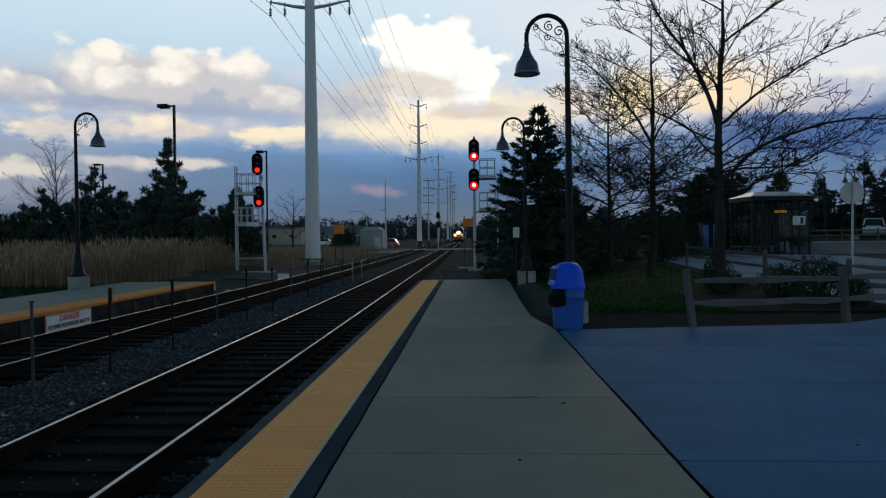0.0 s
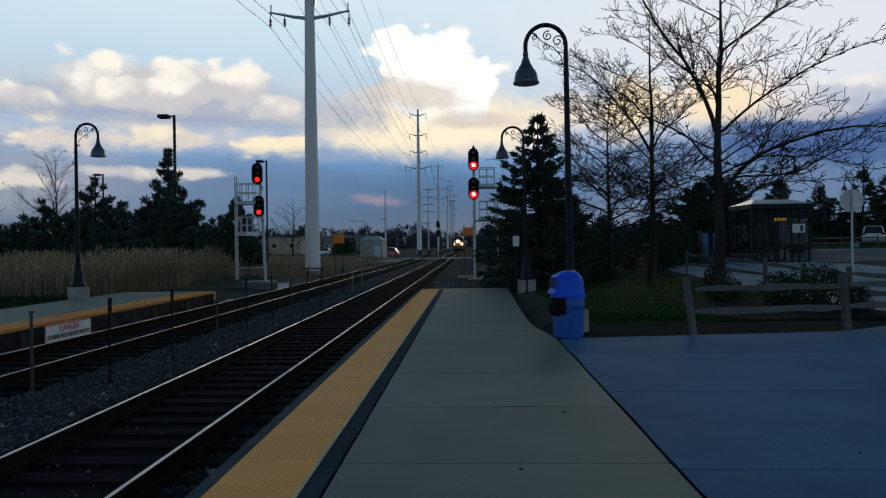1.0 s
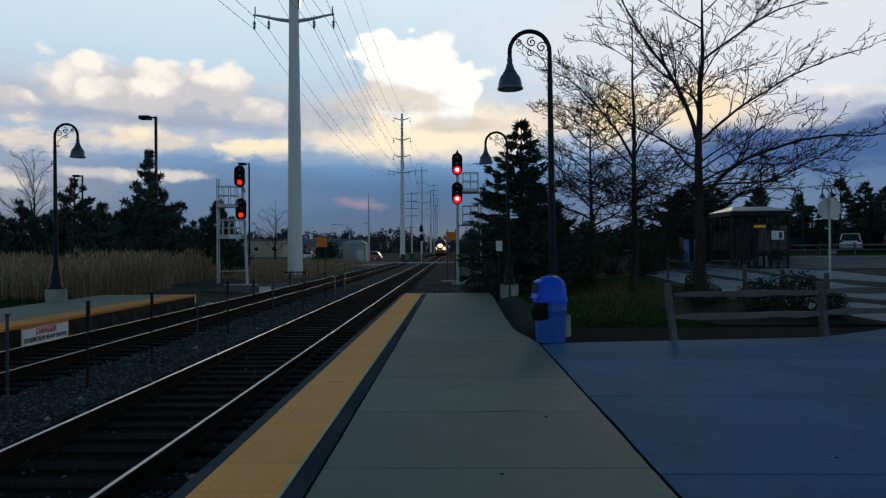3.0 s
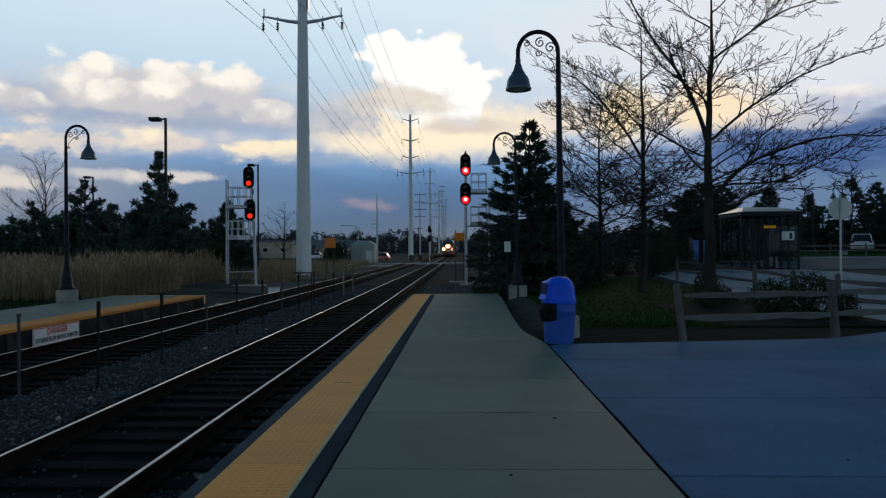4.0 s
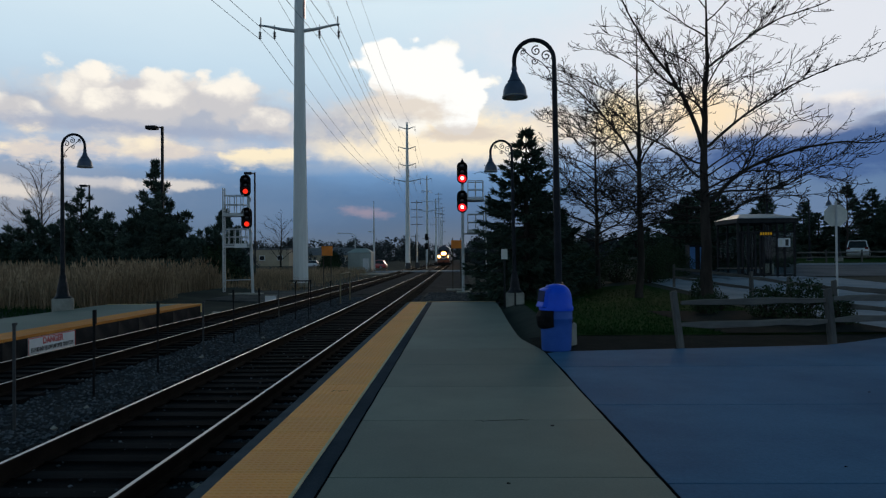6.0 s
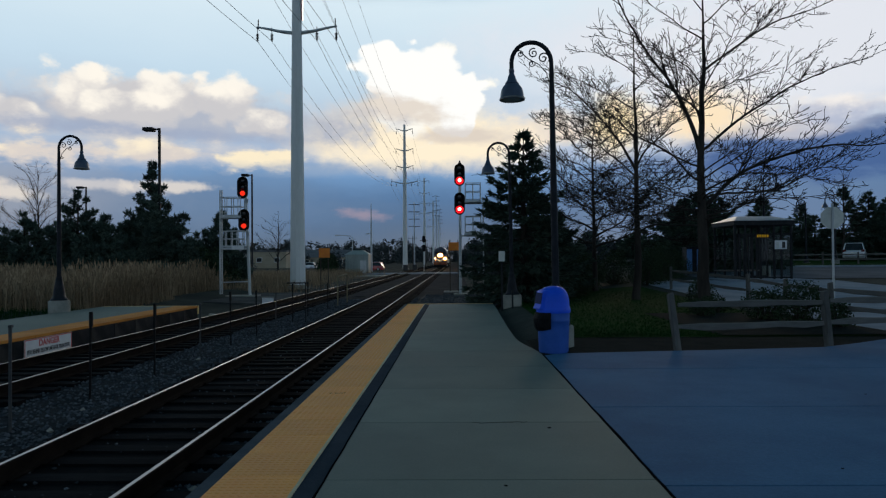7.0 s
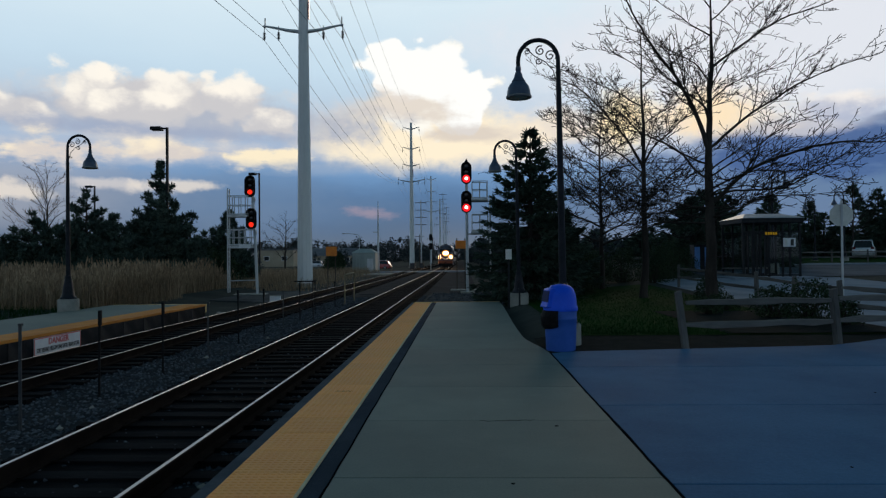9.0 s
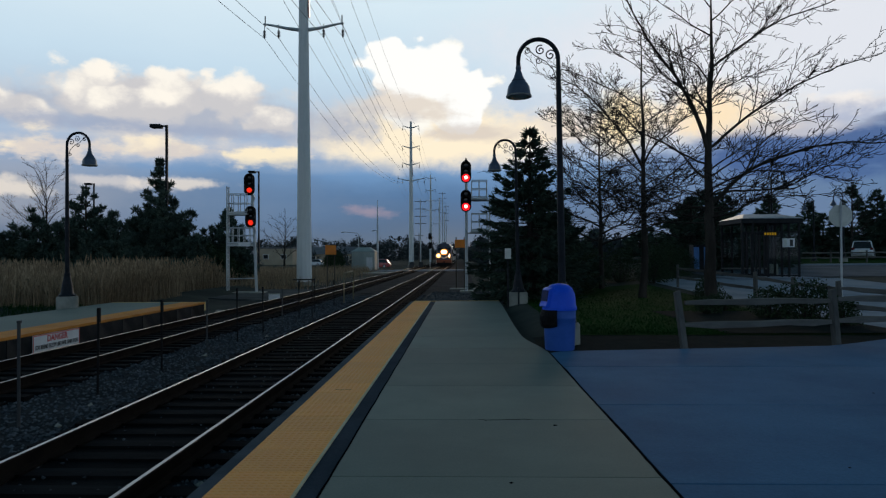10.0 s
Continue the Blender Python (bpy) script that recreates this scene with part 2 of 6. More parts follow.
STONE = material("ballast_stone", (0.045, 0.054, 0.066), (0.10, 0.112, 0.126), 0.9, big=4, fine=40, bump=0.3, grain=0.2, per_island=0.55, spec=0.05)
BED_DARK = material("oily_track_bed", (0.005, 0.006, 0.007), (0.012, 0.013, 0.0145), 0.95, big=1.2, fine=26, bump=1.0, grain=0.6, spec=0.02)
SOIL = material("rough_verge", (0.03, 0.037, 0.034), (0.06, 0.067, 0.058), 0.95, big=0.25, fine=12, bump=0.8, grain=0.4, spec=0.02)
MULCH = material("bark_mulch", (0.008, 0.012, 0.012), (0.018, 0.022, 0.02), 0.95, big=2.5, fine=30, bump=1.0, grain=0.6, spec=0.02)
LAWN = material("lawn_soil", (0.01, 0.036, 0.006), (0.018, 0.052, 0.01), 0.95, big=0.5, fine=30, bump=1.0, grain=0.5, spec=0.02)
GRASS = material("lawn_blades", (0.004, 0.03, 0.006), (0.008, 0.042, 0.009), 0.8, big=0.5, fine=20, bump=0.0, grain=0.2, per_island=0.1, spec=0.02)
REED = material("dry_reed_stalks", (0.21, 0.145, 0.09), (0.36, 0.265, 0.17), 0.85, big=0.35, fine=9, bump=0.0, grain=0.25, per_island=0.4, spec=0.05)
BARK = material("grey_brown_bark", (0.03, 0.026, 0.023), (0.06, 0.052, 0.045), 0.95, big=3, fine=30, bump=0.8, grain=0.35, stretch=(1, 1, 0.25), spec=0.05)
TWIG = material("dark_twigs", (0.014, 0.012, 0.012), (0.028, 0.024, 0.023), 0.95, big=2, fine=30, bump=0.0, per_island=0.25, spec=0.05)
TWIG_PALE = material("tan_twigs", (0.16, 0.11, 0.075), (0.22, 0.16, 0.11), 0.95, big=2, fine=30, bump=0.0, per_island=0.25, spec=0.12)
NEEDLE = material("spruce_needles", (0.038, 0.062, 0.05), (0.07, 0.1, 0.072), 0.85, big=1.2, fine=12, bump=0.0, per_island=0.35, spec=0.05)
NEEDLE_PINE = material("pine_needles", (0.05, 0.078, 0.066), (0.085, 0.118, 0.092), 0.85, big=0.9, fine=10, bump=0.0, per_island=0.4, spec=0.05)
SHRUB = material("shrub_leaves", (0.024, 0.042, 0.022), (0.045, 0.066, 0.034), 0.8, big=1.2, fine=12, bump=0.0, per_island=0.4, spec=0.05)
# the haze of distance is mixed into this blue-grey colour
FARWOOD = material("far_woods", (0.04, 0.05, 0.055), (0.075, 0.085, 0.085), 0.95, big=0.12, fine=2.0, bump=0.0, per_island=0.35, spec=0.05)
LAMP_BLACK = material("black_enamelled_iron", (0.010, 0.012, 0.016), (0.022, 0.025, 0.032), 0.45, big=4, fine=50, bump=0.1, grain=0.15, spec=0.12)
BELL_PAINT = material("slate_enamel_shade", (0.04, 0.06, 0.10), (0.06, 0.085, 0.135), 0.35, big=4, fine=50, bump=0.05, grain=0.1)
FROST = material("frosted_lens", (0.45, 0.45, 0.43), (0.55, 0.55, 0.52), 0.4, big=6, fine=40, bump=0.0)
GALV = material("galvanised_steel", (0.46, 0.475, 0.48), (0.6, 0.61, 0.61), 0.5, 0.2, big=1.2, fine=18, bump=0.1, grain=0.14, stretch=(1, 1, 0.35))
POLE_STEEL = material("pale_weathered_steel_pole", (0.70, 0.70, 0.67), (0.80, 0.79, 0.76), 0.6, 0.0, big=0.7, fine=10, bump=0.1, grain=0.12, stretch=(1, 1, 0.15))
BLACK_PAINT = material("signal_black", (0.008, 0.008, 0.009), (0.016, 0.016, 0.017), 0.6, big=4, fine=40, bump=0.1, spec=0.1)
WIRE = material("weathered_conductor", (0.16, 0.17, 0.19), (0.22, 0.23, 0.25), 0.6, 0.5, big=1, fine=20, bump=0.0)
CERAMIC = material("brown_insulator", (0.06, 0.05, 0.05), (0.10, 0.09, 0.09), 0.3, big=4, fine=30, bump=0.0)
WOOD = material("weathered_split_rail", (0.085, 0.085, 0.082), (0.15, 0.145, 0.135), 0.9, big=2.0, fine=18, bump=0.7, grain=0.35, stretch=(0.25, 1, 1), per_object=0.12, spec=0.05)
WOOD_POST = material("weathered_post_wood", (0.085, 0.085, 0.082), (0.15, 0.145, 0.135), 0.9, big=2.0, fine=18, bump=0.7, grain=0.35, stretch=(1, 1, 0.25), per_object=0.12, spec=0.05)
WOOD_POLE = material("utility_pole_wood", (0.06, 0.05, 0.042), (0.11, 0.095, 0.08), 0.9, big=1, fine=14, bump=0.3, stretch=(1, 1, 0.2), spec=0.12)
BIN_BLUE = material("blue_bin_plastic", (0.008, 0.085, 0.72), (0.012, 0.105, 0.8), 0.4, big=2.5, fine=40, bump=0.08, grain=0.08, spec=0.2)
BIN_BODY = material("faded_blue_bin_plastic", (0.03, 0.105, 0.4), (0.045, 0.13, 0.47), 0.5, big=2.5, fine=40, bump=0.1, grain=0.1, spec=0.2)
# darker copy of the bin blue, for the shade inside the opening
BIN_DARK = material("shadowed_blue_plastic", (0.006, 0.018, 0.085), (0.009, 0.025, 0.11), 0.6, big=3, fine=40, bump=0.05, spec=0.15)
LINER = material("black_bin_liner", (0.008, 0.008, 0.009), (0.015, 0.015, 0.016), 0.55, big=8, fine=25, bump=0.9, spec=0.04)
ORANGE = material("orange_sign_sheet", (0.78, 0.20, 0.012), (0.88, 0.25, 0.016), 0.5, big=3, fine=40, bump=0.03, grain=0.08)
SIGN_WHITE = material("white_sign_enamel", (0.68, 0.68, 0.68), (0.80, 0.80, 0.79), 0.45, big=2, fine=30, bump=0.03, grain=0.08)
SIGN_RED = material("red_sign_letters", (0.55, 0.03, 0.03), (0.62, 0.045, 0.04), 0.5, big=3, fine=40, bump=0.0)
SIGN_DARK = material("black_sign_letters", (0.015, 0.015, 0.015), (0.03, 0.03, 0.03), 0.5, big=3, fine=40, bump=0.0)
SIGN_BACK = material("bare_aluminium_sign_back", (0.62, 0.62, 0.56), (0.74, 0.73, 0.67), 0.6, 0.0, big=3, fine=40, bump=0.05)
PANEL_DARK = material("dark_platform_facing", (0.022, 0.022, 0.024), (0.05, 0.048, 0.046), 0.85, big=1.2, fine=20, bump=0.5, per_object=0.25, spec=0.02)
STEEL_DARK = material("dark_bronze_steel", (0.014, 0.015, 0.017), (0.028, 0.03, 0.033), 0.5, big=3, fine=40, bump=0.1, spec=0.12)
ROOF_PALE = material("pale_metal_roof", (0.13, 0.16, 0.19), (0.19, 0.22, 0.25), 0.45, 0.1, big=1, fine=20, bump=0.05)
BLUE_BOX = material("blue_painted_steel", (0.07, 0.20, 0.48), (0.10, 0.26, 0.56), 0.45, big=2, fine=30, bump=0.05)
CAR_WHITE = material("silver_white_car_paint", (0.55, 0.57, 0.60), (0.60, 0.62, 0.65), 0.3, 0.2, big=2, fine=30, bump=0.0, grain=0.03, coat=0.6)
CAR_DARK = material("dark_car_paint", (0.012, 0.013, 0.018), (0.018, 0.02, 0.026), 0.25, 0.1, big=2, fine=30, bump=0.0, grain=0.03, coat=0.8)
CAR_RED = material("red_car_paint", (0.35, 0.02, 0.02), (0.42, 0.03, 0.03), 0.3, 0.0, big=2, fine=30, bump=0.0, grain=0.03, coat=0.6)
CAR_GLASS = material("dark_car_glass", (0.012, 0.014, 0.016), (0.02, 0.022, 0.024), 0.08, 0.0, big=2, fine=30, bump=0.0)
RUBBER = material("tyre_rubber", (0.012, 0.012, 0.012), (0.022, 0.022, 0.022), 0.85, big=5, fine=40, bump=0.2)
ALLOY = material("wheel_alloy", (0.38, 0.38, 0.39), (0.48, 0.48, 0.49), 0.35, 0.8, big=5, fine=40, bump=0.0)
BEIGE_WALL = material("beige_wall", (0.34, 0.28, 0.20), (0.44, 0.37, 0.27), 0.85, big=0.3, fine=6, bump=0.1)
WHITE_WALL = material("pale_wall", (0.50, 0.50, 0.48), (0.60, 0.60, 0.58), 0.8, big=0.3, fine=6, bump=0.1)
GREY_ROOF = material("grey_roof", (0.10, 0.10, 0.11), (0.16, 0.16, 0.165), 0.85, big=0.4, fine=6, bump=0.2)
HUT_GREEN = material("grey_green_sheet_metal", (0.25, 0.29, 0.27), (0.33, 0.37, 0.34), 0.55, 0.1, big=0.8, fine=12, bump=0.1, stretch=(1, 1, 0.3))
TRAIN_BODY = material("locomotive_steel_paint", (0.03, 0.04, 0.065), (0.05, 0.06, 0.09), 0.4, 0.1, big=1, fine=15, bump=0.05, grain=0.1)
TRAIN_DARK = material("locomotive_black_underframe", (0.012, 0.012, 0.013), (0.025, 0.024, 0.024), 0.8, big=1, fine=15, bump=0.3, spec=0.12)
# stripe paint that also stands in for lamp light on the pilot
TRAIN_ORANGE = material("locomotive_orange_stripe_glow", (0.16, 0.04, 0.012), (0.22, 0.055, 0.016), 0.45, big=1, fine=15, bump=0.0)
COACH_STEEL = material("fluted_stainless_coach", (0.40, 0.41, 0.42), (0.50, 0.51, 0.52), 0.35, 0.8, big=0.8, fine=15, bump=0.1, stretch=(1, 0.1, 1))
RED_CORE = glow("signal_red_core", (1.0, 0.50, 0.42), 4.0)
RED_RING = glow("signal_red_lens", (1.0, 0.012, 0.02), 1.25)
RED_DIM = glow("signal_red_lens_aside", (1.0, 0.035, 0.015), 0.95)
HEADLIGHT = glow("headlight_filament", (1.0, 0.5, 0.16), 2500.0)
LENS_GLOW = glow("headlight_lens", (1.0, 0.68, 0.36), 3.0)
DITCHLIGHT = glow("ditch_light_lens", (1.0, 0.62, 0.28), 2.6)
TAIL_RED = material("unlit_tail_lamp", (0.10, 0.008, 0.008), (0.14, 0.012, 0.012), 0.25, big=4, fine=40, bump=0.0)
ROUTE_AMBER = glow("amber_letter_strip", (1.0, 0.62, 0.04), 0.16)
POST_GREY = material("dull_grey_steel", (0.05, 0.053, 0.056), (0.08, 0.083, 0.086), 0.6, 0.3, big=3, fine=40, bump=0.1, spec=0.12)
# bloom around the train's lamps, drawn as glowing orange plates
HALO = glow("headlight_bloom", (1.0, 0.38, 0.08), 1.1)
HOOP = material("dull_tan_steel", (0.15, 0.13, 0.08), (0.22, 0.19, 0.12), 0.7, big=3, fine=40, bump=0.1, spec=0.15)
PAD = material("grey_gravel_pad", (0.045, 0.05, 0.052), (0.095, 0.102, 0.10), 0.95, big=0.6, fine=20, bump=0.8, grain=0.5, spec=0.02)
PANE = glass("shelter_glazing")


# ---------------------------------------------------------------- mesh helpers
class Geo:
    """Vertices and faces of one part."""

    def __init__(self):
        self.v, self.f = [], []

    def quad(self, a, b, c, d):
        i = len(self.v)
        self.v += [tuple(a), tuple(b), tuple(c), tuple(d)]
        self.f.append((i, i + 1, i + 2, i + 3))
        return self

    def tri(self, a, b, c):
        i = len(self.v)
        self.v += [tuple(a), tuple(b), tuple(c)]
        self.f.append((i, i + 1, i + 2))
        return self

    def box(self, x0, x1, y0, y1, z0, z1):
        i = len(self.v)
        self.v += [(x, y, z) for z in (z0, z1) for y in (y0, y1) for x in (x0, x1)]
        self.f += [tuple(i + j for j in q) for q in ((0, 2, 3, 1), (4, 5, 7, 6), (0, 1, 5, 4), (2, 6, 7, 3), (0, 4, 6, 2), (1, 3, 7, 5))]
        return self

    def prism(self, outline, z0, z1):
        """Outline of (x, y), counter-clockwise, raised from z0 to z1."""
        i, n = len(self.v), len(outline)
        self.v += [(x, y, z0) for x, y in outline] + [(x, y, z1) for x, y in outline]
        self.f.append(tuple(i + n + j for j in range(n)))
        self.f.append(tuple(i + n - 1 - j for j in range(n)))
        self.f += [(i + j, i + (j + 1) % n, i + n + (j + 1) % n, i + n + j) for j in range(n)]
        return self

    def lathe(self, rings, n=16, centre=(0, 0)):
        """Rings of (radius, z) about a vertical axis, closed at both ends."""
        i = len(self.v)
        for r, z in rings:
            self.v += [(centre[0] + r * math.cos(2 * math.pi * j / n), centre[1] + r * math.sin(2 * math.pi * j / n), z) for j in range(n)]
        for a in range(len(rings) - 1):
            self.f += [(i + a * n + j, i + a * n + (j + 1) % n, i + (a + 1) * n + (j + 1) % n, i + (a + 1) * n + j) for j in range(n)]
        self.f.append(tuple(i + n - 1 - j for j in range(n)))
        self.f.append(tuple(i + (len(rings) - 1) * n + j for j in range(n)))
        return self

    def tube(self, pts, radii, n=6, caps=True):
        """A round bar along points; radii: one, or one for each point."""
        pts = [Vector(p) for p in pts]
        if not isinstance(radii, (list, tuple)):
            radii = [radii] * len(pts)
        i, side = len(self.v), None
        for a, p in enumerate(pts):
            d = (pts[min(a + 1, len(pts) - 1)] - pts[max(a - 1, 0)]).normalized()
            if side is None:
                side = d.cross(Vector((0.31, 0.87, 0.41))).normalized()
            side = (side - d * side.dot(d)).normalized()
            up = d.cross(side)
            for j in range(n):
                t = 2 * math.pi * j / n
                self.v.append(tuple(p + (side * math.cos(t) + up * math.sin(t)) * radii[a]))
        for a in range(len(pts) - 1):
            self.f += [(i + a * n + j, i + a * n + (j + 1) % n, i + (a + 1) * n + (j + 1) % n, i + (a + 1) * n + j) for j in range(n)]
        if caps:
            self.f.append(tuple(i + n - 1 - j for j in range(n)))
            self.f.append(tuple(i + (len(pts) - 1) * n + j for j in range(n)))
        return self

    def bar(self, p, q, r, n=6):
        return self.tube([p, q], r, n)

    def loft(self, sections, closed_ends=True):
        """Skin over rings of equal count."""
        i, n = len(self.v), len(sections[0])
        for s in sections:
            self.v += [tuple(p) for p in s]
        for a in range(len(sections) - 1):
            self.f += [(i + a * n + j, i + a * n + (j + 1) % n, i + (a + 1) * n + (j + 1) % n, i + (a + 1) * n + j) for j in range(n)]
        if closed_ends:
            self.f.append(tuple(i + n - 1 - j for j in range(n)))
            self.f.append(tuple(i + (len(sections) - 1) * n + j for j in range(n)))
        return self

    def moved(self, m):
        self.v = [tuple(m @ Vector(p)) for p in self.v]
        return self

    def mesh(self, name, mat, smooth=None):
        me = bpy.data.meshes.new(name)
        me.from_pydata(self.v, [], self.f)
        me.materials.append(mat)
        if smooth:
            me.shade_smooth()
            me.set_sharp_from_angle(angle=radians(smooth))
        return me


def part(name, g, mat, parent=None, label="", bevel=0.0, smooth=None, at=None):
    """Links a Geo as one mesh object, under a thing or a part."""
    ob = new(name, g.mesh(name, mat, smooth))
    if parent:
        ob.parent = parent
    if at:
        ob.matrix_basis = at
    if bevel:
        b = ob.modifiers.new("bevel", "BEVEL")
        b.width, b.segments, b.limit_method = bevel, 2, "ANGLE"
    if label:
        ob["label"] = label
    return ob


def thing(name, at, label, category, group="", kind=""):
    ob = new(name)
    ob.empty_display_size = 0.2
    ob.matrix_basis = at
    return tagged(ob, label, category, group, kind)


def fit(lo, hi, x):
    t = min(1.0, max(0.0, (x - lo) / (hi - lo)))
    return t * t * (3 - 2 * t)


def ground_z(x, y):
    """Height of the land: low by the tracks, level with the platform beside it, rising to the car park."""
    z = -0.50
    z += (0.46) * fit(0.9, 1.7, x) * (1 - 0.9 * fit(26, 33, y) * (1 - fit(3, 7, x)))
    z += 0.30 * fit(-12.5, -14.5, x)
    z += 0.029 * min(max(0.0, y - 22), 44) * fit(4, 11, x)
    return z


def sheet(g, xs, ys, height, dz=0.0):
    i, n = len(g.v), len(xs)
    g.v += [(x, y, height(x, y) + dz) for y in ys for x in xs]
    g.f += [(i + r * n + c, i + r * n + c + 1, i + (r + 1) * n + c + 1, i + (r + 1) * n + c) for r in range(len(ys) - 1) for c in range(n - 1)]
    return g


def steps(a, b, d):
    n = max(1, round((b - a) / d))
    return [a + (b - a) * j / n for j in range(n + 1)]


# ---------------------------------------------------------------- land
def land():
    xs = [-2500, -900, -400, -200, -120] + steps(-80, 80, 4) + [120, 200, 400, 900, 2500]
    xs = sorted(set(xs + steps(-16, 14, 0.75)))
    ys = [-300, -120, -60] + steps(-30, 90, 2.0) + [100, 120, 150, 200, 300, 450, 700, 1200, 2500]
    tagged(part("ground", sheet(Geo(), xs, ys, ground_z), SOIL, smooth=60), "rough dry verge soil with thin grass", "ground", kind="structure")
    # lawn between platform and fence, and the mulch strip along the paving
    tagged(part("lawn", sheet(Geo(), steps(2.3, 9, 0.75), steps(14.5, 34, 1.0), ground_z, 0.022), LAWN, smooth=60),
           "dark green mown lawn beside the platform", "lawn", kind="structure")
    tagged(part("mulch_bed", sheet(Geo(), steps(1.5, 9.4, 0.6), steps(12.0, 14.8, 0.4), lambda x, y: ground_z(x, y) + 0.03 * noise.noise((x * 3, y * 3, 0)) * 0.5, 0.012), MULCH, smooth=60),
           "dark bark mulch along the fence", "mulch", kind="structure")
    tagged(part("shrub_bed", sheet(Geo(), steps(5.6, 9.5, 0.4), steps(14.6, 20.5, 0.4), lambda x, y: ground_z(x, y) + 0.01 * noise.noise((x * 3, y * 3, 5)), 0.042), MULCH, smooth=60),
           "dark soil bed under the shrubs between the fences", "soil", kind="structure")
    tagged(part("car_park_lawn", sheet(Geo(), steps(20, 90, 4), steps(52, 110, 4), ground_z, 0.06), LAWN, smooth=60),
           "green grass verge beyond the access road", "lawn", kind="structure")
    tagged(part("pavement", sheet(Geo(), steps(9.6, 20, 1.0), steps(12.6, 37, 1.0), ground_z, 0.03), WALK, smooth=60),
           "pale concrete walk leading to the shelter", "pavement", kind="structure")
    tagged(part("road", sheet(Geo(), steps(14, 90, 2.0), steps(38, 52, 2.0), ground_z, 0.035), ROAD, smooth=60),
           "worn grey asphalt access road", "road", kind="structure")
    kerb = Geo()
    kerb.loft([[(x, 52.0, ground_z(x, 52) - 0.05), (x, 52.22, ground_z(x, 52) - 0.05), (x, 52.22, ground_z(x, 52) + 0.16), (x, 52.03, ground_z(x, 52) + 0.16)] for x in steps(20, 90, 3)])
    tagged(part("kerb", kerb, WALK, bevel=0.02), "pale concrete kerb of the access road", "kerb", kind="structure")
    # level crossing road far along the line
    tagged(part("crossing_road", Geo().prism([(-40, 96), (-5.5, 99), (3, 101), (30, 103), (30, 110), (3, 108), (-5.5, 106), (-40, 104)], -0.48, -0.33), WALK),
           "pale gravelled road at the level crossing", "road", kind="structure")
    tagged(part("gravel_apron", Geo().prism([(-14.2, 86), (-8.6, 88), (-8.9, 93), (-12.5, 96)], -0.5, -0.40), OLD_CONCRETE),
           "pale gravel apron beside the track", "gravel", kind="structure")
    tagged(part("service_pad", Geo().prism([(-15.5, 36), (-9.5, 33), (-9.3, 44), (-15, 45)], -0.5, -0.42), PAD),
           "pale gravel pad under the signal", "pavement", kind="structure")
    # lawn blades
    rng = random.Random(3)
    g = Geo()
    for _ in range(20000):
        x, y = rng.uniform(2.2 + 0.3 * rng.random(), 9.0), 14.5 + 0.3 * rng.random() + 17 * rng.random() ** 1.6
        if x > 5.7 and y < 20.5:
            continue
        z, a, h = ground_z(x, y) + 0.02, rng.uniform(0, 6.3), rng.uniform(0.03, 0.065)
        dx, dy, lx, ly = 0.008 * math.cos(a), 0.008 * math.sin(a), rng.uniform(-0.04, 0.04), rng.uniform(-0.04, 0.04)
        g.tri((x - dx, y - dy, z), (x + dx, y + dy, z), (x + lx, y + ly, z + h))
    tagged(part("lawn_grass", g, GRASS), "short dark green grass blades", "grass", kind="stuff")


land()


# ---------------------------------------------------------------- platforms
def platform_edge(y):
    return 1.48 - 0.25 * fit(11.7, 14.2, y) + 0.12 * fit(15, 24, y)


def dome_panel():
    """A moulded tile, 0.61 m along the edge, with rows of truncated domes."""
    g = Geo().box(-0.296, 0.312, 0.003, 0.607, -0.03, 0.0)
    for i in range(10):
        for j in range(10):
            cx, cy = -0.264 + 0.0605 * i, 0.032 + 0.0605 * j
            a = len(g.v)
            for r, z in ((0.016, 0.0), (0.010, 0.0034)):
                g.v += [(cx + 1.8 * r * math.cos(t * math.pi / 3), cy + r * math.sin(t * math.pi / 3), z) for t in range(6)]
            g.f += [(a + t, a + (t + 1) % 6, a + 6 + (t + 1) % 6, a + 6 + t) for t in range(6)] + [tuple(a + 6 + t for t in range(6))]
    return g


def near_platform():
    top = tagged(part("platform", Geo().box(-1.90, 1.20, -8, 25.3, -0.62, -0.05), KERB), "low concrete railway platform beside the track", "platform", kind="structure")
    part("edge_coping", Geo().box(-1.925, -1.803, -8, 25.5, -0.22, -0.008), KERB, top, "dark grey concrete edge", bevel=0.015)
    part("asphalt_strip", Geo().box(-1.165, -1.005, -8, 25.38, -0.05, -0.006), ASPHALT, top, "narrow dark asphalt strip")
    part("edge_line", Geo().box(-1.190, -1.166, -8, 25.4, -0.05, 0.004), WHITE_LINE, top, "worn cream line behind the tactile strip")
    part("end_line", Geo().box(-1.81, 1.36, 25.42, 25.52, -0.3, 0.004), YELLOW_LINE, top, "thin yellow line at the platform end")
    me = dome_panel().mesh("tactile_tile", TACTILE)
    for j in range(-14, 42):
        y = 8.3 + 0.61 * (j - 13)
        if y < 24.85:
            o = new("tactile_tile", me)
            o.parent, o.matrix_basis = top, pose(-1.503, y, 0)
    # slabs, 1.8 m long, each with a slightly eased edge
    y = 5.14 - 1.8 * 7
    while y < 25.3:
        y1 = min(y + 1.792, 25.41)
        ys = steps(y, y1, 0.45)
        out = [(-0.995, y)] + [(platform_edge(b), b) for b in ys] + [(-0.995, y1)]
        part("slab", Geo().prism(out, -0.12, 0.0), CONCRETE, top, bevel=0.004)
        y += 1.8


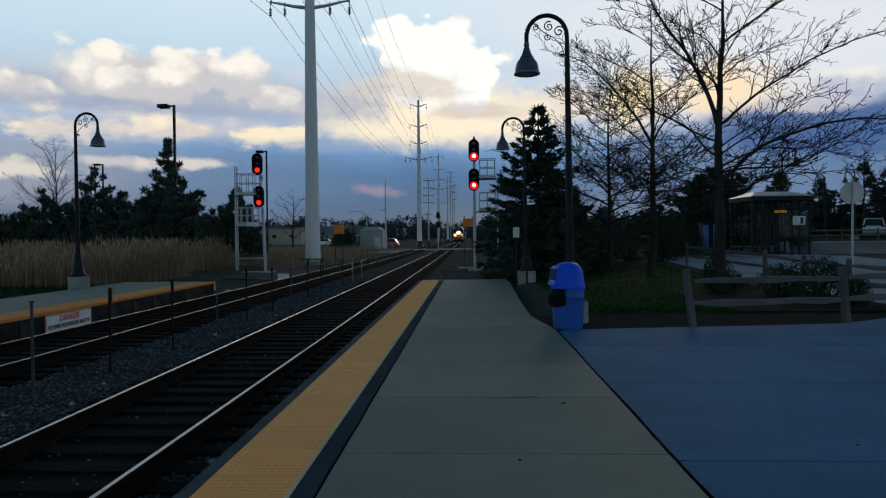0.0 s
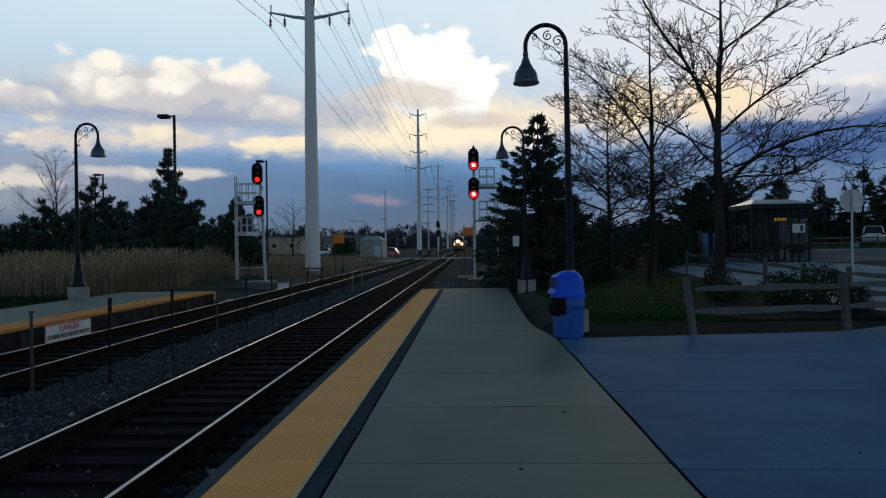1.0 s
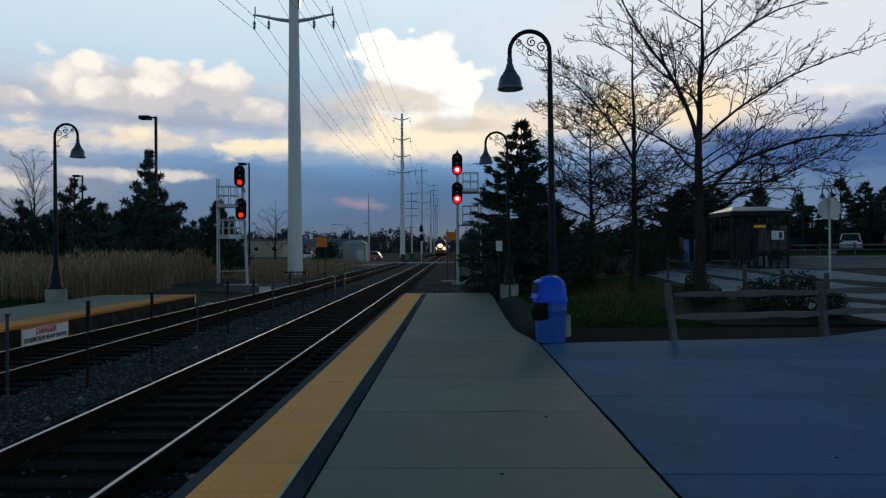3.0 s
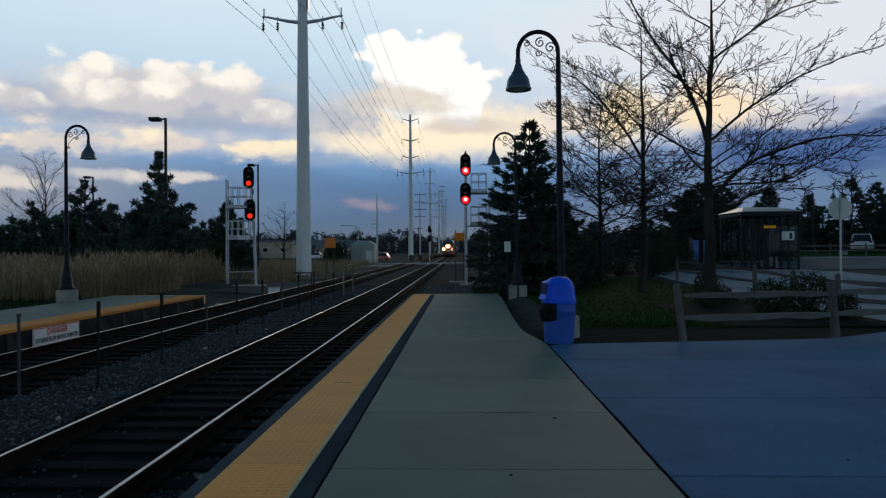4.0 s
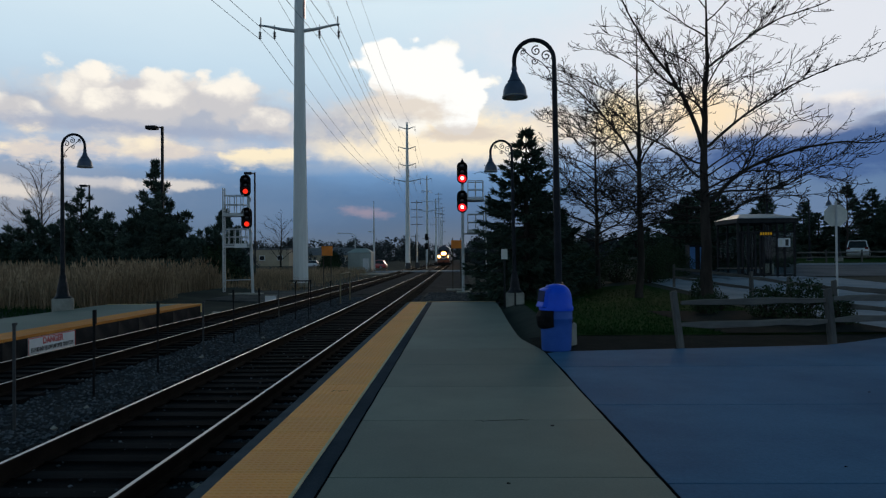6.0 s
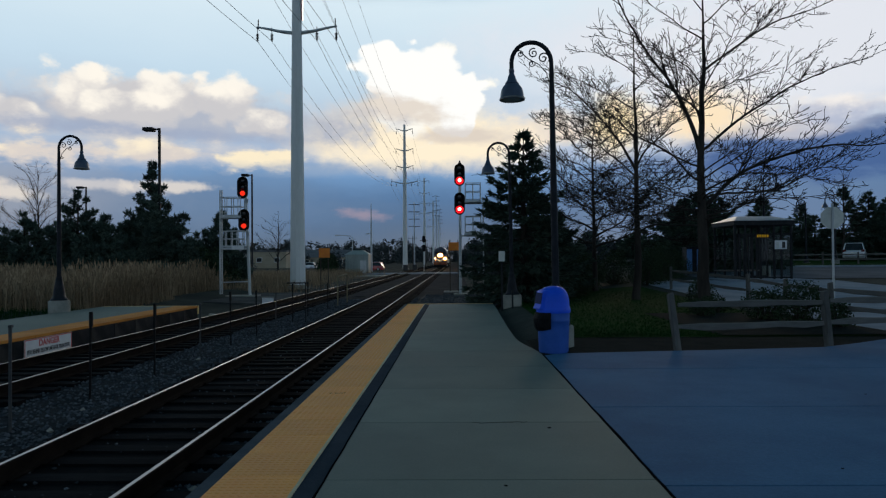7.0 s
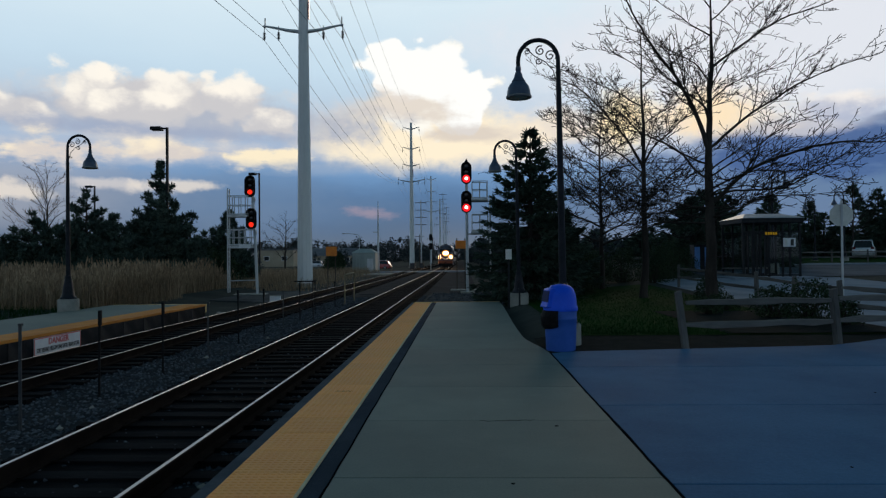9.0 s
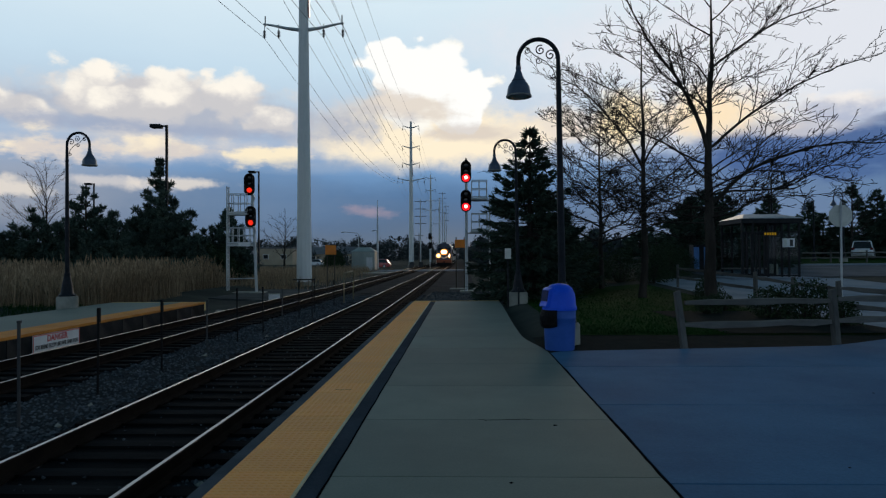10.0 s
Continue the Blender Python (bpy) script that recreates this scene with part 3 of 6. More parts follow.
def side_paving():
    top = tagged(part("plaza", Geo().box(1.55, 16, -8, 11.6, -0.5, -0.06), KERB), "blue-grey concrete plaza beside the platform", "pavement", kind="structure")

    def far(x):
        return 11.95 + 0.13 * (x - 1.6) + 0.55 * max(0.0, x - 6.6) ** 1.15 * 0.8

    cuts = [-8.2, -5.55, -2.9, -0.28, 2.38, 5.02, 7.66, 10.3]
    for a, b in zip(cuts, cuts[1:]):
        part("slab", Geo().box(1.505, 13.0, a, b - 0.02, -0.12, -0.004), PAVING, top, bevel=0.005)
    out = [(1.505, 10.3), (13.0, 10.3), (13.0, far(13.0))] + [(x, far(x)) for x in (11, 9.5, 8.3, 7.4, 6.7, 5.5, 4.0, 2.6, 1.75)] + [(1.505, 11.75)]
    part("slab", Geo().prism(out, -0.12, -0.004), PAVING, top, bevel=0.005)
    rng = random.Random(8)
    crack = Geo()
    pts = [(1.492 + 0.006 * math.sin(2.1 * y) + rng.uniform(-0.004, 0.004), y, -0.0) for y in steps(-4, 11.8, 0.2)]
    crack.loft([[(x - 0.012, y, -0.05), (x + 0.012, y, -0.05), (x + 0.012, y, 0.002), (x - 0.012, y, 0.002)] for x, y, _ in pts])
    part("joint_filler", crack, JOINT, top, "dark joint between platform and plaza")
    crack = Geo()
    pts = [(-1.0 + rng.uniform(-0.006, 0.006), y) for y in steps(-4, 25.3, 0.2)]
    crack.loft([[(x - 0.008, y, -0.05), (x + 0.008, y, -0.05), (x + 0.008, y, 0.002), (x - 0.008, y, 0.002)] for x, y in pts])
    part("joint_filler", crack, JOINT, top, "dark joint beside the asphalt strip")


def far_platform():
    top = tagged(part("far_platform", Geo().box(-13.1, -9.62, -8, 25.1, -0.62, -0.05), KERB), "low concrete platform across the tracks", "platform", kind="structure")
    part("deck", Geo().box(-13.12, -10.42, -8, 25.12, -0.05, 0.0), CONCRETE, top, "grey concrete deck", bevel=0.01)
    for j in range(27):
        y = 25.1 - 1.22 * (j + 1)
        part("tactile_tile", Geo().box(-10.41, -9.56, y + 0.004, y + 1.216, -0.06, 0.004), TACTILE_FAR, top)
    part("end_line", Geo().box(-13.1, -9.58, 25.12, 25.24, -0.3, 0.004), YELLOW_LINE, top, "yellow line at the platform end")
    me = Geo().box(-0.02, 0.02, 0.012, 1.208, -0.60, -0.065).mesh("facing_panel", PANEL_DARK)
    rib = Geo().box(-0.03, 0.035, -0.03, 0.03, -0.60, -0.065).mesh("facing_rib", STEEL_DARK)
    for j in range(27):
        for name, data in (("facing_panel", me), ("facing_rib", rib)):
            o = new(name, data)
            o.parent, o.matrix_basis = top, pose(-9.6, 25.1 - 1.22 * (j + 1), 0)
    part("facing_panel", Geo().box(-13.1, -9.6, 25.1, 25.16, -0.6, -0.07), PANEL_DARK, top)


def cracks():
    """Hairline cracks and spots on the slabs."""
    rng = random.Random(31)
    for x, y, a, L in ((4.6, 6.1, 0.4, 1.0), (0.1, 6.95, 0.02, 0.7), (-1.62, 8.47, 0.0, 0.26)):
        p, secs = Vector((x, y, 0)), []
        z = -0.0015 if x > 1.5 else 0.0025
        for j in range(12):
            d = a + rng.gauss(0, 0.4)
            p = p + Vector((math.cos(d), math.sin(d), 0)) * L / 12
            w = 0.0035 * (1 - abs(j - 5.5) / 7)
            secs.append([(p.x - w, p.y - w, z - 0.02), (p.x + w, p.y + w, z - 0.02), (p.x + w, p.y + w, z), (p.x - w, p.y - w, z)])
        tagged(part("crack", Geo().loft(secs), JOINT), "thin dark crack in the concrete", "crack", "cracks in the paving", "structure")
    for x, y, r in ((4.3, 6.3, 0.018), (4.9, 8.3, 0.015), (0.9, 6.7, 0.02), (0.35, 5.0, 0.015), (3.0, 5.4, 0.012)):
        z = -0.004 if x > 1.5 else 0.0
        tagged(part("dark_spot", Geo().lathe([(r, z - 0.004), (r, z + 0.003), (r * 0.6, z + 0.005)], 9, (x, y)), JOINT), "small dark spot on the concrete", "spot", "spots on the paving", "structure")


cracks()
near_platform()
side_paving()
far_platform()


# ---------------------------------------------------------------- tracks
def rail_geo(x, y0, y1, polished):
    head, web = Geo(), Geo()
    z = -0.23
    ys = [y0, 8, 16, 30, 60, 120, 250, y1]
    w = 0.020 if polished else 0.016
    head.loft([[(x - w, y, z - 0.006), (x + w, y, z - 0.006), (x + w * 0.8, y, z), (x - w * 0.8, y, z)] for y in ys])
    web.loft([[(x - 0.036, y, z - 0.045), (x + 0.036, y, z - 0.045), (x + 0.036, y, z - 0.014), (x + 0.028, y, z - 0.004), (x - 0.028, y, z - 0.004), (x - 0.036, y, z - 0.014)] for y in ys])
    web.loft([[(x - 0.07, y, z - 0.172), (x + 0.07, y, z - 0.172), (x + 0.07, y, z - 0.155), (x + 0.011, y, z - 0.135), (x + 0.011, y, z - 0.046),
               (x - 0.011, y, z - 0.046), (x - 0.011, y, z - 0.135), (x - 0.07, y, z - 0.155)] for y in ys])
    return head, web


def bed_z(x, y):
    h = -0.455 + 0.012 * noise.noise((x * 5, y * 5, 1)) + 0.03 * noise.noise((x * 0.8, y * 0.8, 4))
    return h - 0.03 * fit(0.5, 1.2, min(abs(x + 3.52), abs(x + 7.76)) - 0.9)


def tracks():
    bed = tagged(part("ballast_bed", sheet(Geo(), steps(-9.6, -1.9, 0.12), steps(-6, 40, 0.14), bed_z), BALLAST, smooth=60), "grey crushed stone track bed", "ballast", kind="structure")
    part("far_bed", Geo().prism([(-9.9, 40), (0.9, 40), (0.9, 420), (-9.9, 420)], -0.6, -0.462), BALLAST, bed, "grey stone bed far along the line")
    part("path_bed", Geo().prism([(-1.9, 25.6), (1.4, 25.6), (2.2, 33), (0.9, 40), (-1.9, 40)], -0.6, -0.452), PAD, bed, "grey stone path past the platform end")
    tie = Geo().box(-1.28, 1.28, -0.115, 0.115, -0.6, -0.402)
    tie_me = tie.mesh("tie", TIE)
    plate = Geo().box(-0.11, 0.11, -0.17, 0.17, -0.404, -0.392).mesh("tie_plate", RAIL_RUST_SHADED)
    rng = random.Random(5)
    for centre, near in ((-3.525, True), (-7.76, False)):
        t = thing("railway_track", pose(centre, 0, 0), "steel rails on dark wooden ties in stone ballast" if near else "second railway track beside the far platform",
                  "track", "pair of tracks", "structure")
        for s in (-0.755, 0.755) if near else (-0.735, 0.735):
            head, web = rail_geo(s, -8, 420, near)
            part("rail", head, RAIL if near else RAIL_DULL, t, "worn shiny rail head", smooth=40)
            part("rail_web", web, RAIL_RUST_SHADED, t, "rust-brown rail web darkened in place of shade", smooth=30)
        part("track_bed", sheet(Geo(), steps(-0.70, 0.70, 0.2), steps(-6, 120, 0.5), lambda x, y: -0.428 + 0.012 * noise.noise((x * 4, y * 4, 2))), BED_DARK, t,
             "oil-dark stone between the rails", smooth=60)
        y, n = -2.0, 0
        far = Geo()
        while y < 300:
            yy = y + rng.uniform(-0.02, 0.02)
            if n < 130:
                o = new("tie", tie_me)
                o.parent, o.matrix_basis = t, pose(rng.uniform(-0.04, 0.04), yy, rng.uniform(-0.004, 0.012), 0, 0, rng.uniform(-0.8, 0.8))
                if near and y < 22:
                    for s in (-0.755, 0.755):
                        o = new("tie_plate", plate)
                        o.parent, o.matrix_basis = t, pose(s, yy, 0.012)
            else:
                far.box(-1.28, 1.28, yy - 0.11, yy + 0.11, -0.6, -0.402)
            y, n = y + 0.5, n + 1
        tagged(part("far_tie", far, TIE, t), kind="stuff")
    # loose stones
    g = Geo()

    def stone(x, y, z, r):
        a = len(g.v)
        for d in ((1, 0, 0), (0, 1, 0), (-1, 0, 0), (0, -1, 0), (0, 0, 1), (0, 0, -1)):
            s = r * rng.uniform(0.6, 1.25)
            g.v.append((x + d[0] * s + rng.uniform(-0.3, 0.3) * r, y + d[1] * s + rng.uniform(-0.3, 0.3) * r, z + d[2] * s * 0.75))
        for j in range(4):
            g.f.append((a + j, a + (j + 1) % 4, a + 4))
            g.f.append((a + (j + 1) % 4, a + j, a + 5))

    for _ in range(26000):
        x = rng.choice((rng.uniform(-2.66, -1.98), rng.uniform(-6.7, -4.4), rng.uniform(-6.7, -4.4), rng.uniform(-9.5, -8.5)))
        y = 3.5 + 34 * rng.random() ** 1.5
        stone(x, y, bed_z(x, y) + 0.008, rng.uniform(0.016, 0.036))
    for _ in range(2600):
        x, y = rng.uniform(-1.8, 1.7), 25.8 + 15 * rng.random() ** 1.3
        stone(x, y, -0.445 + max(0.0, ground_z(x, y) + 0.45), rng.uniform(0.02, 0.05))
    for _ in range(260):
        x, y = rng.uniform(-4.2, -2.85), rng.uniform(3, 20)
        stone(x, y, -0.41, rng.uniform(0.014, 0.026))
    tagged(part("ballast_stones", g, STONE), "loose grey crushed stones between the tracks", "stones", kind="stuff")
    g = Geo()
    for x, y, r in ((-5.3, 9.6, 0.06), (-5.05, 8.4, 0.05), (-5.6, 7.9, 0.045), (-4.95, 6.9, 0.04), (-2.4, 6.2, 0.06), (-2.25, 7.4, 0.045), (-5.5, 14.5, 0.07), (-5.2, 18.0, 0.06)):
        stone(x, y, bed_z(x, y) + 0.03, r)
    tagged(part("pale_stones", g, OLD_CONCRETE), "few larger pale stones lying on the ballast", "stones", kind="stuff")


tracks()


# ---------------------------------------------------------------- street lamps
def spiral(cx, cz, r0, turns, start, way=1, n=26):
    return [(cx + (r0 * (1 - 0.86 * j / n)) * math.cos(start + way * 2 * math.pi * turns * j / n), 0,
             cz + (r0 * (1 - 0.86 * j / n)) * math.sin(start + way * 2 * math.pi * turns * j / n)) for j in range(n + 1)]


def street_lamp(at, label):
    """Crook lamp 5.9 m high: its arm swings towards -x, and the bell hangs 0.77 m out."""
    t = thing("street_lamp", at, label, "street lamp", "crook lamps of the station")
    part("plinth", Geo().lathe([(0.33, -0.5), (0.33, 0.36), (0.31, 0.39), (0.30, 0.39)], 24), OLD_CONCRETE, t, "round concrete plinth", smooth=40)
    part("cast_base", Geo().lathe([(0.27, 0.39), (0.27, 0.43), (0.22, 0.47), (0.19, 0.55), (0.17, 0.70), (0.145, 0.85), (0.11, 1.05), (0.095, 1.10), (0.105, 1.13), (0.085, 1.17)], 20),
         LAMP_BLACK, t, smooth=40)
    arc = [(-0.385 + 0.385 * math.cos(a), 0, 5.47 + 0.40 * math.sin(a)) for a in [math.pi * j / 18 for j in range(19)]]
    part("pole", Geo().tube([(0, 0, 1.1), (0, 0, 3.2), (0, 0, 4.9), *arc, (-0.77, 0, 5.32)], [0.074, 0.064, 0.05, *([0.042] * 19), 0.04], 12), LAMP_BLACK, t, smooth=50)
    part("pole_collar", Geo().lathe([(0.054, 4.9), (0.060, 4.93), (0.050, 4.97)], 12), LAMP_BLACK, t, smooth=50)
    s = Geo()
    s.tube(spiral(-0.15, 5.56, 0.12, 1.5, -0.6, 1), 0.013, 5)
    s.tube(spiral(-0.34, 5.66, 0.10, 1.5, 1.2, 1), 0.013, 5)
    s.tube(spiral(-0.60, 5.65, 0.07, 1.4, 2.2, -1), 0.011, 5)
    s.tube(spiral(-0.38, 5.46, 0.07, 1.3, 0.4, -1), 0.011, 5)
    s.tube([(-0.05, 0, 5.10), (-0.10, 0, 5.28), (-0.24, 0, 5.44), (-0.44, 0, 5.55), (-0.60, 0, 5.70)], 0.010, 5)
    s.tube(spiral(-0.10, 5.16, 0.055, 1.2, 3.0, 1), 0.011, 5)
    part("scrollwork", s, LAMP_BLACK, t, "curled wrought iron scrolls")
    bell = part("bell_shade", Geo().lathe([(0.05, 5.36), (0.055, 5.30), (0.045, 5.28), (0.07, 5.22), (0.085, 5.16), (0.115, 5.10), (0.135, 5.08), (0.13, 5.06), (0.17, 5.02), (0.205, 4.96),
                                           (0.222, 4.89), (0.232, 4.80), (0.245, 4.775), (0.246, 4.755), (0.232, 4.755), (0.20, 4.86), (0.12, 4.90)], 24, (-0.77, 0)), BELL_PAINT, t,
                "bell-shaped slate blue shade", smooth=45)
    part("lens", Geo().lathe([(0.20, 4.80), (0.17, 4.765), (0.05, 4.735), (0.03, 4.725)], 20, (-0.77, 0)), FROST, bell, "frosted unlit lens", smooth=50)
    part("rim_band", Geo().lathe([(0.238, 4.79), (0.249, 4.785), (0.249, 4.77), (0.238, 4.765)], 24, (-0.77, 0)), OLD_CONCRETE, bell, "pale rim band")
    return t


street_lamp(pose(1.93, 13.2, -0.02, 0, -0.55, 0), "tall black crook lamp with bell shade beside the bin")
street_lamp(pose(2.02, 24.6, -0.02, 0, -0.75, 0), "black crook lamp with bell shade beside the platform end")
street_lamp(pose(-13.22, 22.5, 0.0, 0, 0.2, 180), "black crook lamp with bell shade behind the far platform")
street_lamp(pose(18.2, 40.6, 0.75, 0, 0, 180), "black crook lamp with bell shade beyond the bare trees")
street_lamp(pose(30.5, 60, 0.75, 0, 0, 0), "distant black crook lamp beside the access road")
street_lamp(pose(31.9, 58, 1.0, 0, 0, 0), "distant black crook lamp near the parked cars")


def notice_post():
    t = thing("notice_post", pose(1.62, 24.2, -0.05), "thin dark post with a small pale notice", "post")
    part("post", Geo().box(-0.03, 0.03, -0.03, 0.03, -0.4, 1.9), STEEL_DARK, t, bevel=0.006)
    part("notice", Geo().box(-0.11, 0.11, -0.05, -0.032, 1.62, 1.98), SIGN_BACK, t, "small pale notice plate", bevel=0.004)
    t2 = thing("short_post", pose(1.95, 23.7, -0.05), "short dark steel post beside the lamp plinth", "post")
    part("post", Geo().box(-0.03, 0.03, -0.03, 0.03, -0.4, 0.62), STEEL_DARK, t2, bevel=0.006)


notice_post()


# ---------------------------------------------------------------- rubbish bin
def rubbish_bin():
    t = thing("rubbish_bin", pose(1.72, 12.15, 0.0, 0, 0, 14), "blue plastic rubbish bin with domed lid and black liner", "bin")
    ring = [(0.252, 0.0), (0.26, 0.02), (0.274, 0.40), (0.28, 0.54), (0.287, 0.55), (0.287, 0.58), (0.281, 0.59), (0.286, 0.70), (0.285, 0.72), (0.27, 0.72)]
    part("barrel", Geo().lathe(ring, 32), BIN_BODY, t, "faded blue ribbed barrel", smooth=40)
    lid = Geo()
    n, rows = 32, []
    for r, z in [(0.285, 0.70), (0.302, 0.70), (0.304, 0.74), (0.294, 0.78), (0.286, 0.80), (0.28, 0.90), (0.266, 0.99), (0.228, 1.08), (0.16, 1.14), (0.08, 1.162), (0.01, 1.168)]:
        rows.append([(r * math.cos(2 * math.pi * j / n), r * math.sin(2 * math.pi * j / n), z) for j in range(n)])
    lid.loft(rows)
    lid = part("lid", lid, BIN_BLUE, t, "bright blue domed lid", smooth=40)
    # flat hooded front towards the platform, with the opening
    front = Geo()
    front.loft([[(-0.33, s * 0.17, 0.76), (-0.19, s * 0.17, 0.76), (-0.13, s * 0.17, 1.09), (-0.18, s * 0.17, 1.105), (-0.25, s * 0.17, 1.075), (-0.285, s * 0.17, 0.86)] for s in (-1, 1)])
    part("hood", front, BIN_BLUE, lid, bevel=0.02, smooth=40)
    # solid block in dark blue stands in for the shaded recess
    part("opening", Geo().loft([[(-0.296, s * 0.145, 0.86), (-0.25, s * 0.145, 0.86), (-0.21, s * 0.145, 1.04), (-0.266, s * 0.145, 1.05)] for s in (-1, 1)]), BIN_DARK, lid, "flap opening with its shade painted dark blue", smooth=30)
    rng = random.Random(4)
    bag = Geo()
    secs = []
    for z in (0.71, 0.68, 0.60, 0.52, 0.45, 0.40, 0.385):
        secs.append([((0.296 + (0.055 * math.sin((0.72 - z) * 9) + rng.uniform(0, 0.02)) * max(0, math.cos(a - 3.25)) ** 1.5) * math.cos(a) * (1.0 if z > 0.4 else 0.97),
                      (0.296 + (0.055 * math.sin((0.72 - z) * 9) + rng.uniform(0, 0.02)) * max(0, math.cos(a - 3.25)) ** 1.5) * math.sin(a) * (1.0 if z > 0.4 else 0.97),
                      z + (0.30 - 0.30 * max(0, math.cos(a - 3.25))) * (0.72 - z)) for a in [3.25 - 0.95 + 1.9 * j / 16 for j in range(17)]])
    inner = [[(x * 0.93, y * 0.93, z) for x, y, z in s] for s in secs]
    for a in range(len(secs) - 1):
        for j in range(16):
            bag.quad(secs[a][j], secs[a + 1][j], secs[a + 1][j + 1], secs[a][j + 1])
    for s in (secs[-1],):
        for j in range(16):
            bag.quad(s[j], inner[-1][j], inner[-1][j + 1], s[j + 1])
    part("liner", bag, LINER, t, "black liner hanging over the rim", smooth=60)


rubbish_bin()


# ---------------------------------------------------------------- fences
def split_rail_fence():
    def post(t, x, y, lean, turn):
        g = Geo().loft([[(-0.055, -0.075, z), (0.055, -0.065, z), (0.065, 0.07, z), (-0.05, 0.075, z)] for z in (-0.4, 0.5)] +
                       [[(-0.05, -0.065, 1.05), (0.05, -0.06, 1.07), (0.055, 0.06, 1.06), (-0.045, 0.065, 1.04)]])
        part("post", g, WOOD_POST, t, bevel=0.012, at=pose(x, y, ground_z(x, y), 0, lean, turn))

    def rail(t, p, q, z, seed):
        rng = random.Random(seed)
        a, b = Vector((*p, ground_z(*p) + z)), Vector((*q, ground_z(*q) + z))
        d = b - a
        rings = []
        L = d.length
        for j in range(7):
            h, w, s = 0.062 * rng.uniform(0.8, 1.1), 0.045 * rng.uniform(0.8, 1.1), rng.uniform(-0.012, 0.012)
            if j in (0, 6):
                h, w = h * 0.6, w * 0.6
            x = L * j / 6
            rings.append([(x, -w, -h + s), (x, w, -h * 0.7 + s), (x, w * 0.7, h + s), (x, -w, h * 0.8 + s)])
        m = Matrix.Translation(a) @ d.to_track_quat("X", "Z").to_matrix().to_4x4()
        part("rail", Geo().loft(rings), WOOD, t, bevel=0.008, at=m)

    def run(pts, leans, label, seed):
        t = thing("split_rail_fence", pose(0, 0, 0), label, "fence", "split rail fences")
        for (x, y), ln in zip(pts, leans):
            post(t, x, y, ln, random.Random(seed + x).uniform(-12, 12))
        for j, (p, q) in enumerate(zip(pts, pts[1:])):
            for z in (0.46, 0.86):
                rail(t, (p[0], p[1] - 0.03), (q[0], q[1] + 0.02), z + random.Random(j + seed).uniform(-0.02, 0.02), seed + j + z)

    run([(4.0, 12.45), (6.93, 12.85), (9.7, 13.35)], [-7, -5, 3], "weathered grey split rail fence along the plaza", 1)
    run([(9.25, 14.2), (9.2, 16.9), (9.7, 20.4), (10.2, 24.0), (9.95, 27.5), (9.7, 31.0)], [2, -2, 3, -2, 3, 0], "weathered grey split rail fence beside the walk", 2)
    run([(10 + 3.0 * j, 46 + 0.5 * j) for j in range(4)] + [(24 + 3.0 * j, 56 + 0.2 * j) for j in range(9)], [0] * 13, "distant split rail fence beyond the road", 3)


split_rail_fence()


def track_posts():
    for x, y, h, dark in ((-5.65, 8.56, 1.30, 0), (-5.68, 10.5, 1.32, 1), (-5.65, 12.7, 1.30, 1), (-5.65, 14.97, 1.16, 0), (-5.66, 17.06, 1.32, 1), (-5.64, 19.2, 1.26, 1),
                          (-5.65, 21.3, 1.1, 0), (-5.65, 23.5, 1.29, 1), (-5.65, 25.9, 1.29, 1), (-5.66, 30.0, 1.1, 1)):
        t = thing("track_post", pose(x, y, -0.45, random.Random(y).uniform(-1.5, 1.5), random.Random(y).uniform(-1.5, 1.5), 0),
                  "thin black steel fence post between the tracks" if dark else "thin grey steel fence post between the tracks", "post", "posts between the tracks")
        g = Geo().prism([(-0.018, -0.018), (0.018, -0.018), (0.018, -0.012), (0.006, -0.012), (0.006, 0.018), (-0.006, 0.018), (-0.006, -0.012), (-0.018, -0.012)], -0.2, h)
        part("stake", g, BLACK_PAINT if dark else POST_GREY, t)
        part("cap", Geo().box(-0.024, 0.024, -0.024, 0.023, h - 0.22 if dark else h - 0.02, h + 0.012), BLACK_PAINT if dark else POST_GREY, t, bevel=0.006)
    bar = thing("flat_top_barrier", pose(-5.65, 23.5, -0.45), "thin dark bar on a post between the tracks", "barrier")
    part("top_bar", Geo().box(-0.2, 0.5, -0.04, 0.04, 1.31, 1.35), BLACK_PAINT, bar, bevel=0.006)
    part("strut", Geo().box(0.44, 0.47, -0.015, 0.015, -0.1, 1.31), BLACK_PAINT, bar)
    box = thing("trackside_box", pose(-9.15, 33.0, -0.46, 0, 0, 12), "low white painted trackside box beside the pad", "box")
    part("body", Geo().box(-0.26, 0.26, -0.15, 0.15, -0.1, 0.33), SIGN_WHITE, box, bevel=0.015)
    part("lid", Geo().box(-0.28, 0.28, -0.17, 0.17, 0.33, 0.36), OLD_CONCRETE, box, bevel=0.008)
    block = thing("concrete_block", pose(-9.25, 26.0, -0.47, 0, 0, 20), "pale broken concrete block at the platform end", "block")
    part("block", Geo().loft([[(-0.26, -0.15, 0), (0.24, -0.18, 0), (0.28, 0.16, 0), (-0.22, 0.15, 0)], [(-0.22, -0.12, 0.12), (0.18, -0.14, 0.07), (0.22, 0.14, 0.08), (-0.18, 0.12, 0.13)]]), OLD_CONCRETE, block, bevel=0.02)
    t = thing("hoop_barrier", pose(-5.5, 31.6, -0.45), "dull tan steel hoop barrier between the tracks", "barrier")
    part("hoop", Geo().tube([(0, 0, -0.1), (0, 0, 1.25), (0.0, 0.12, 1.36), (0, 2.6, 1.40), (0, 2.75, 1.28), (0, 2.75, -0.1)], 0.032, 8), HOOP, t, smooth=50)


track_posts()


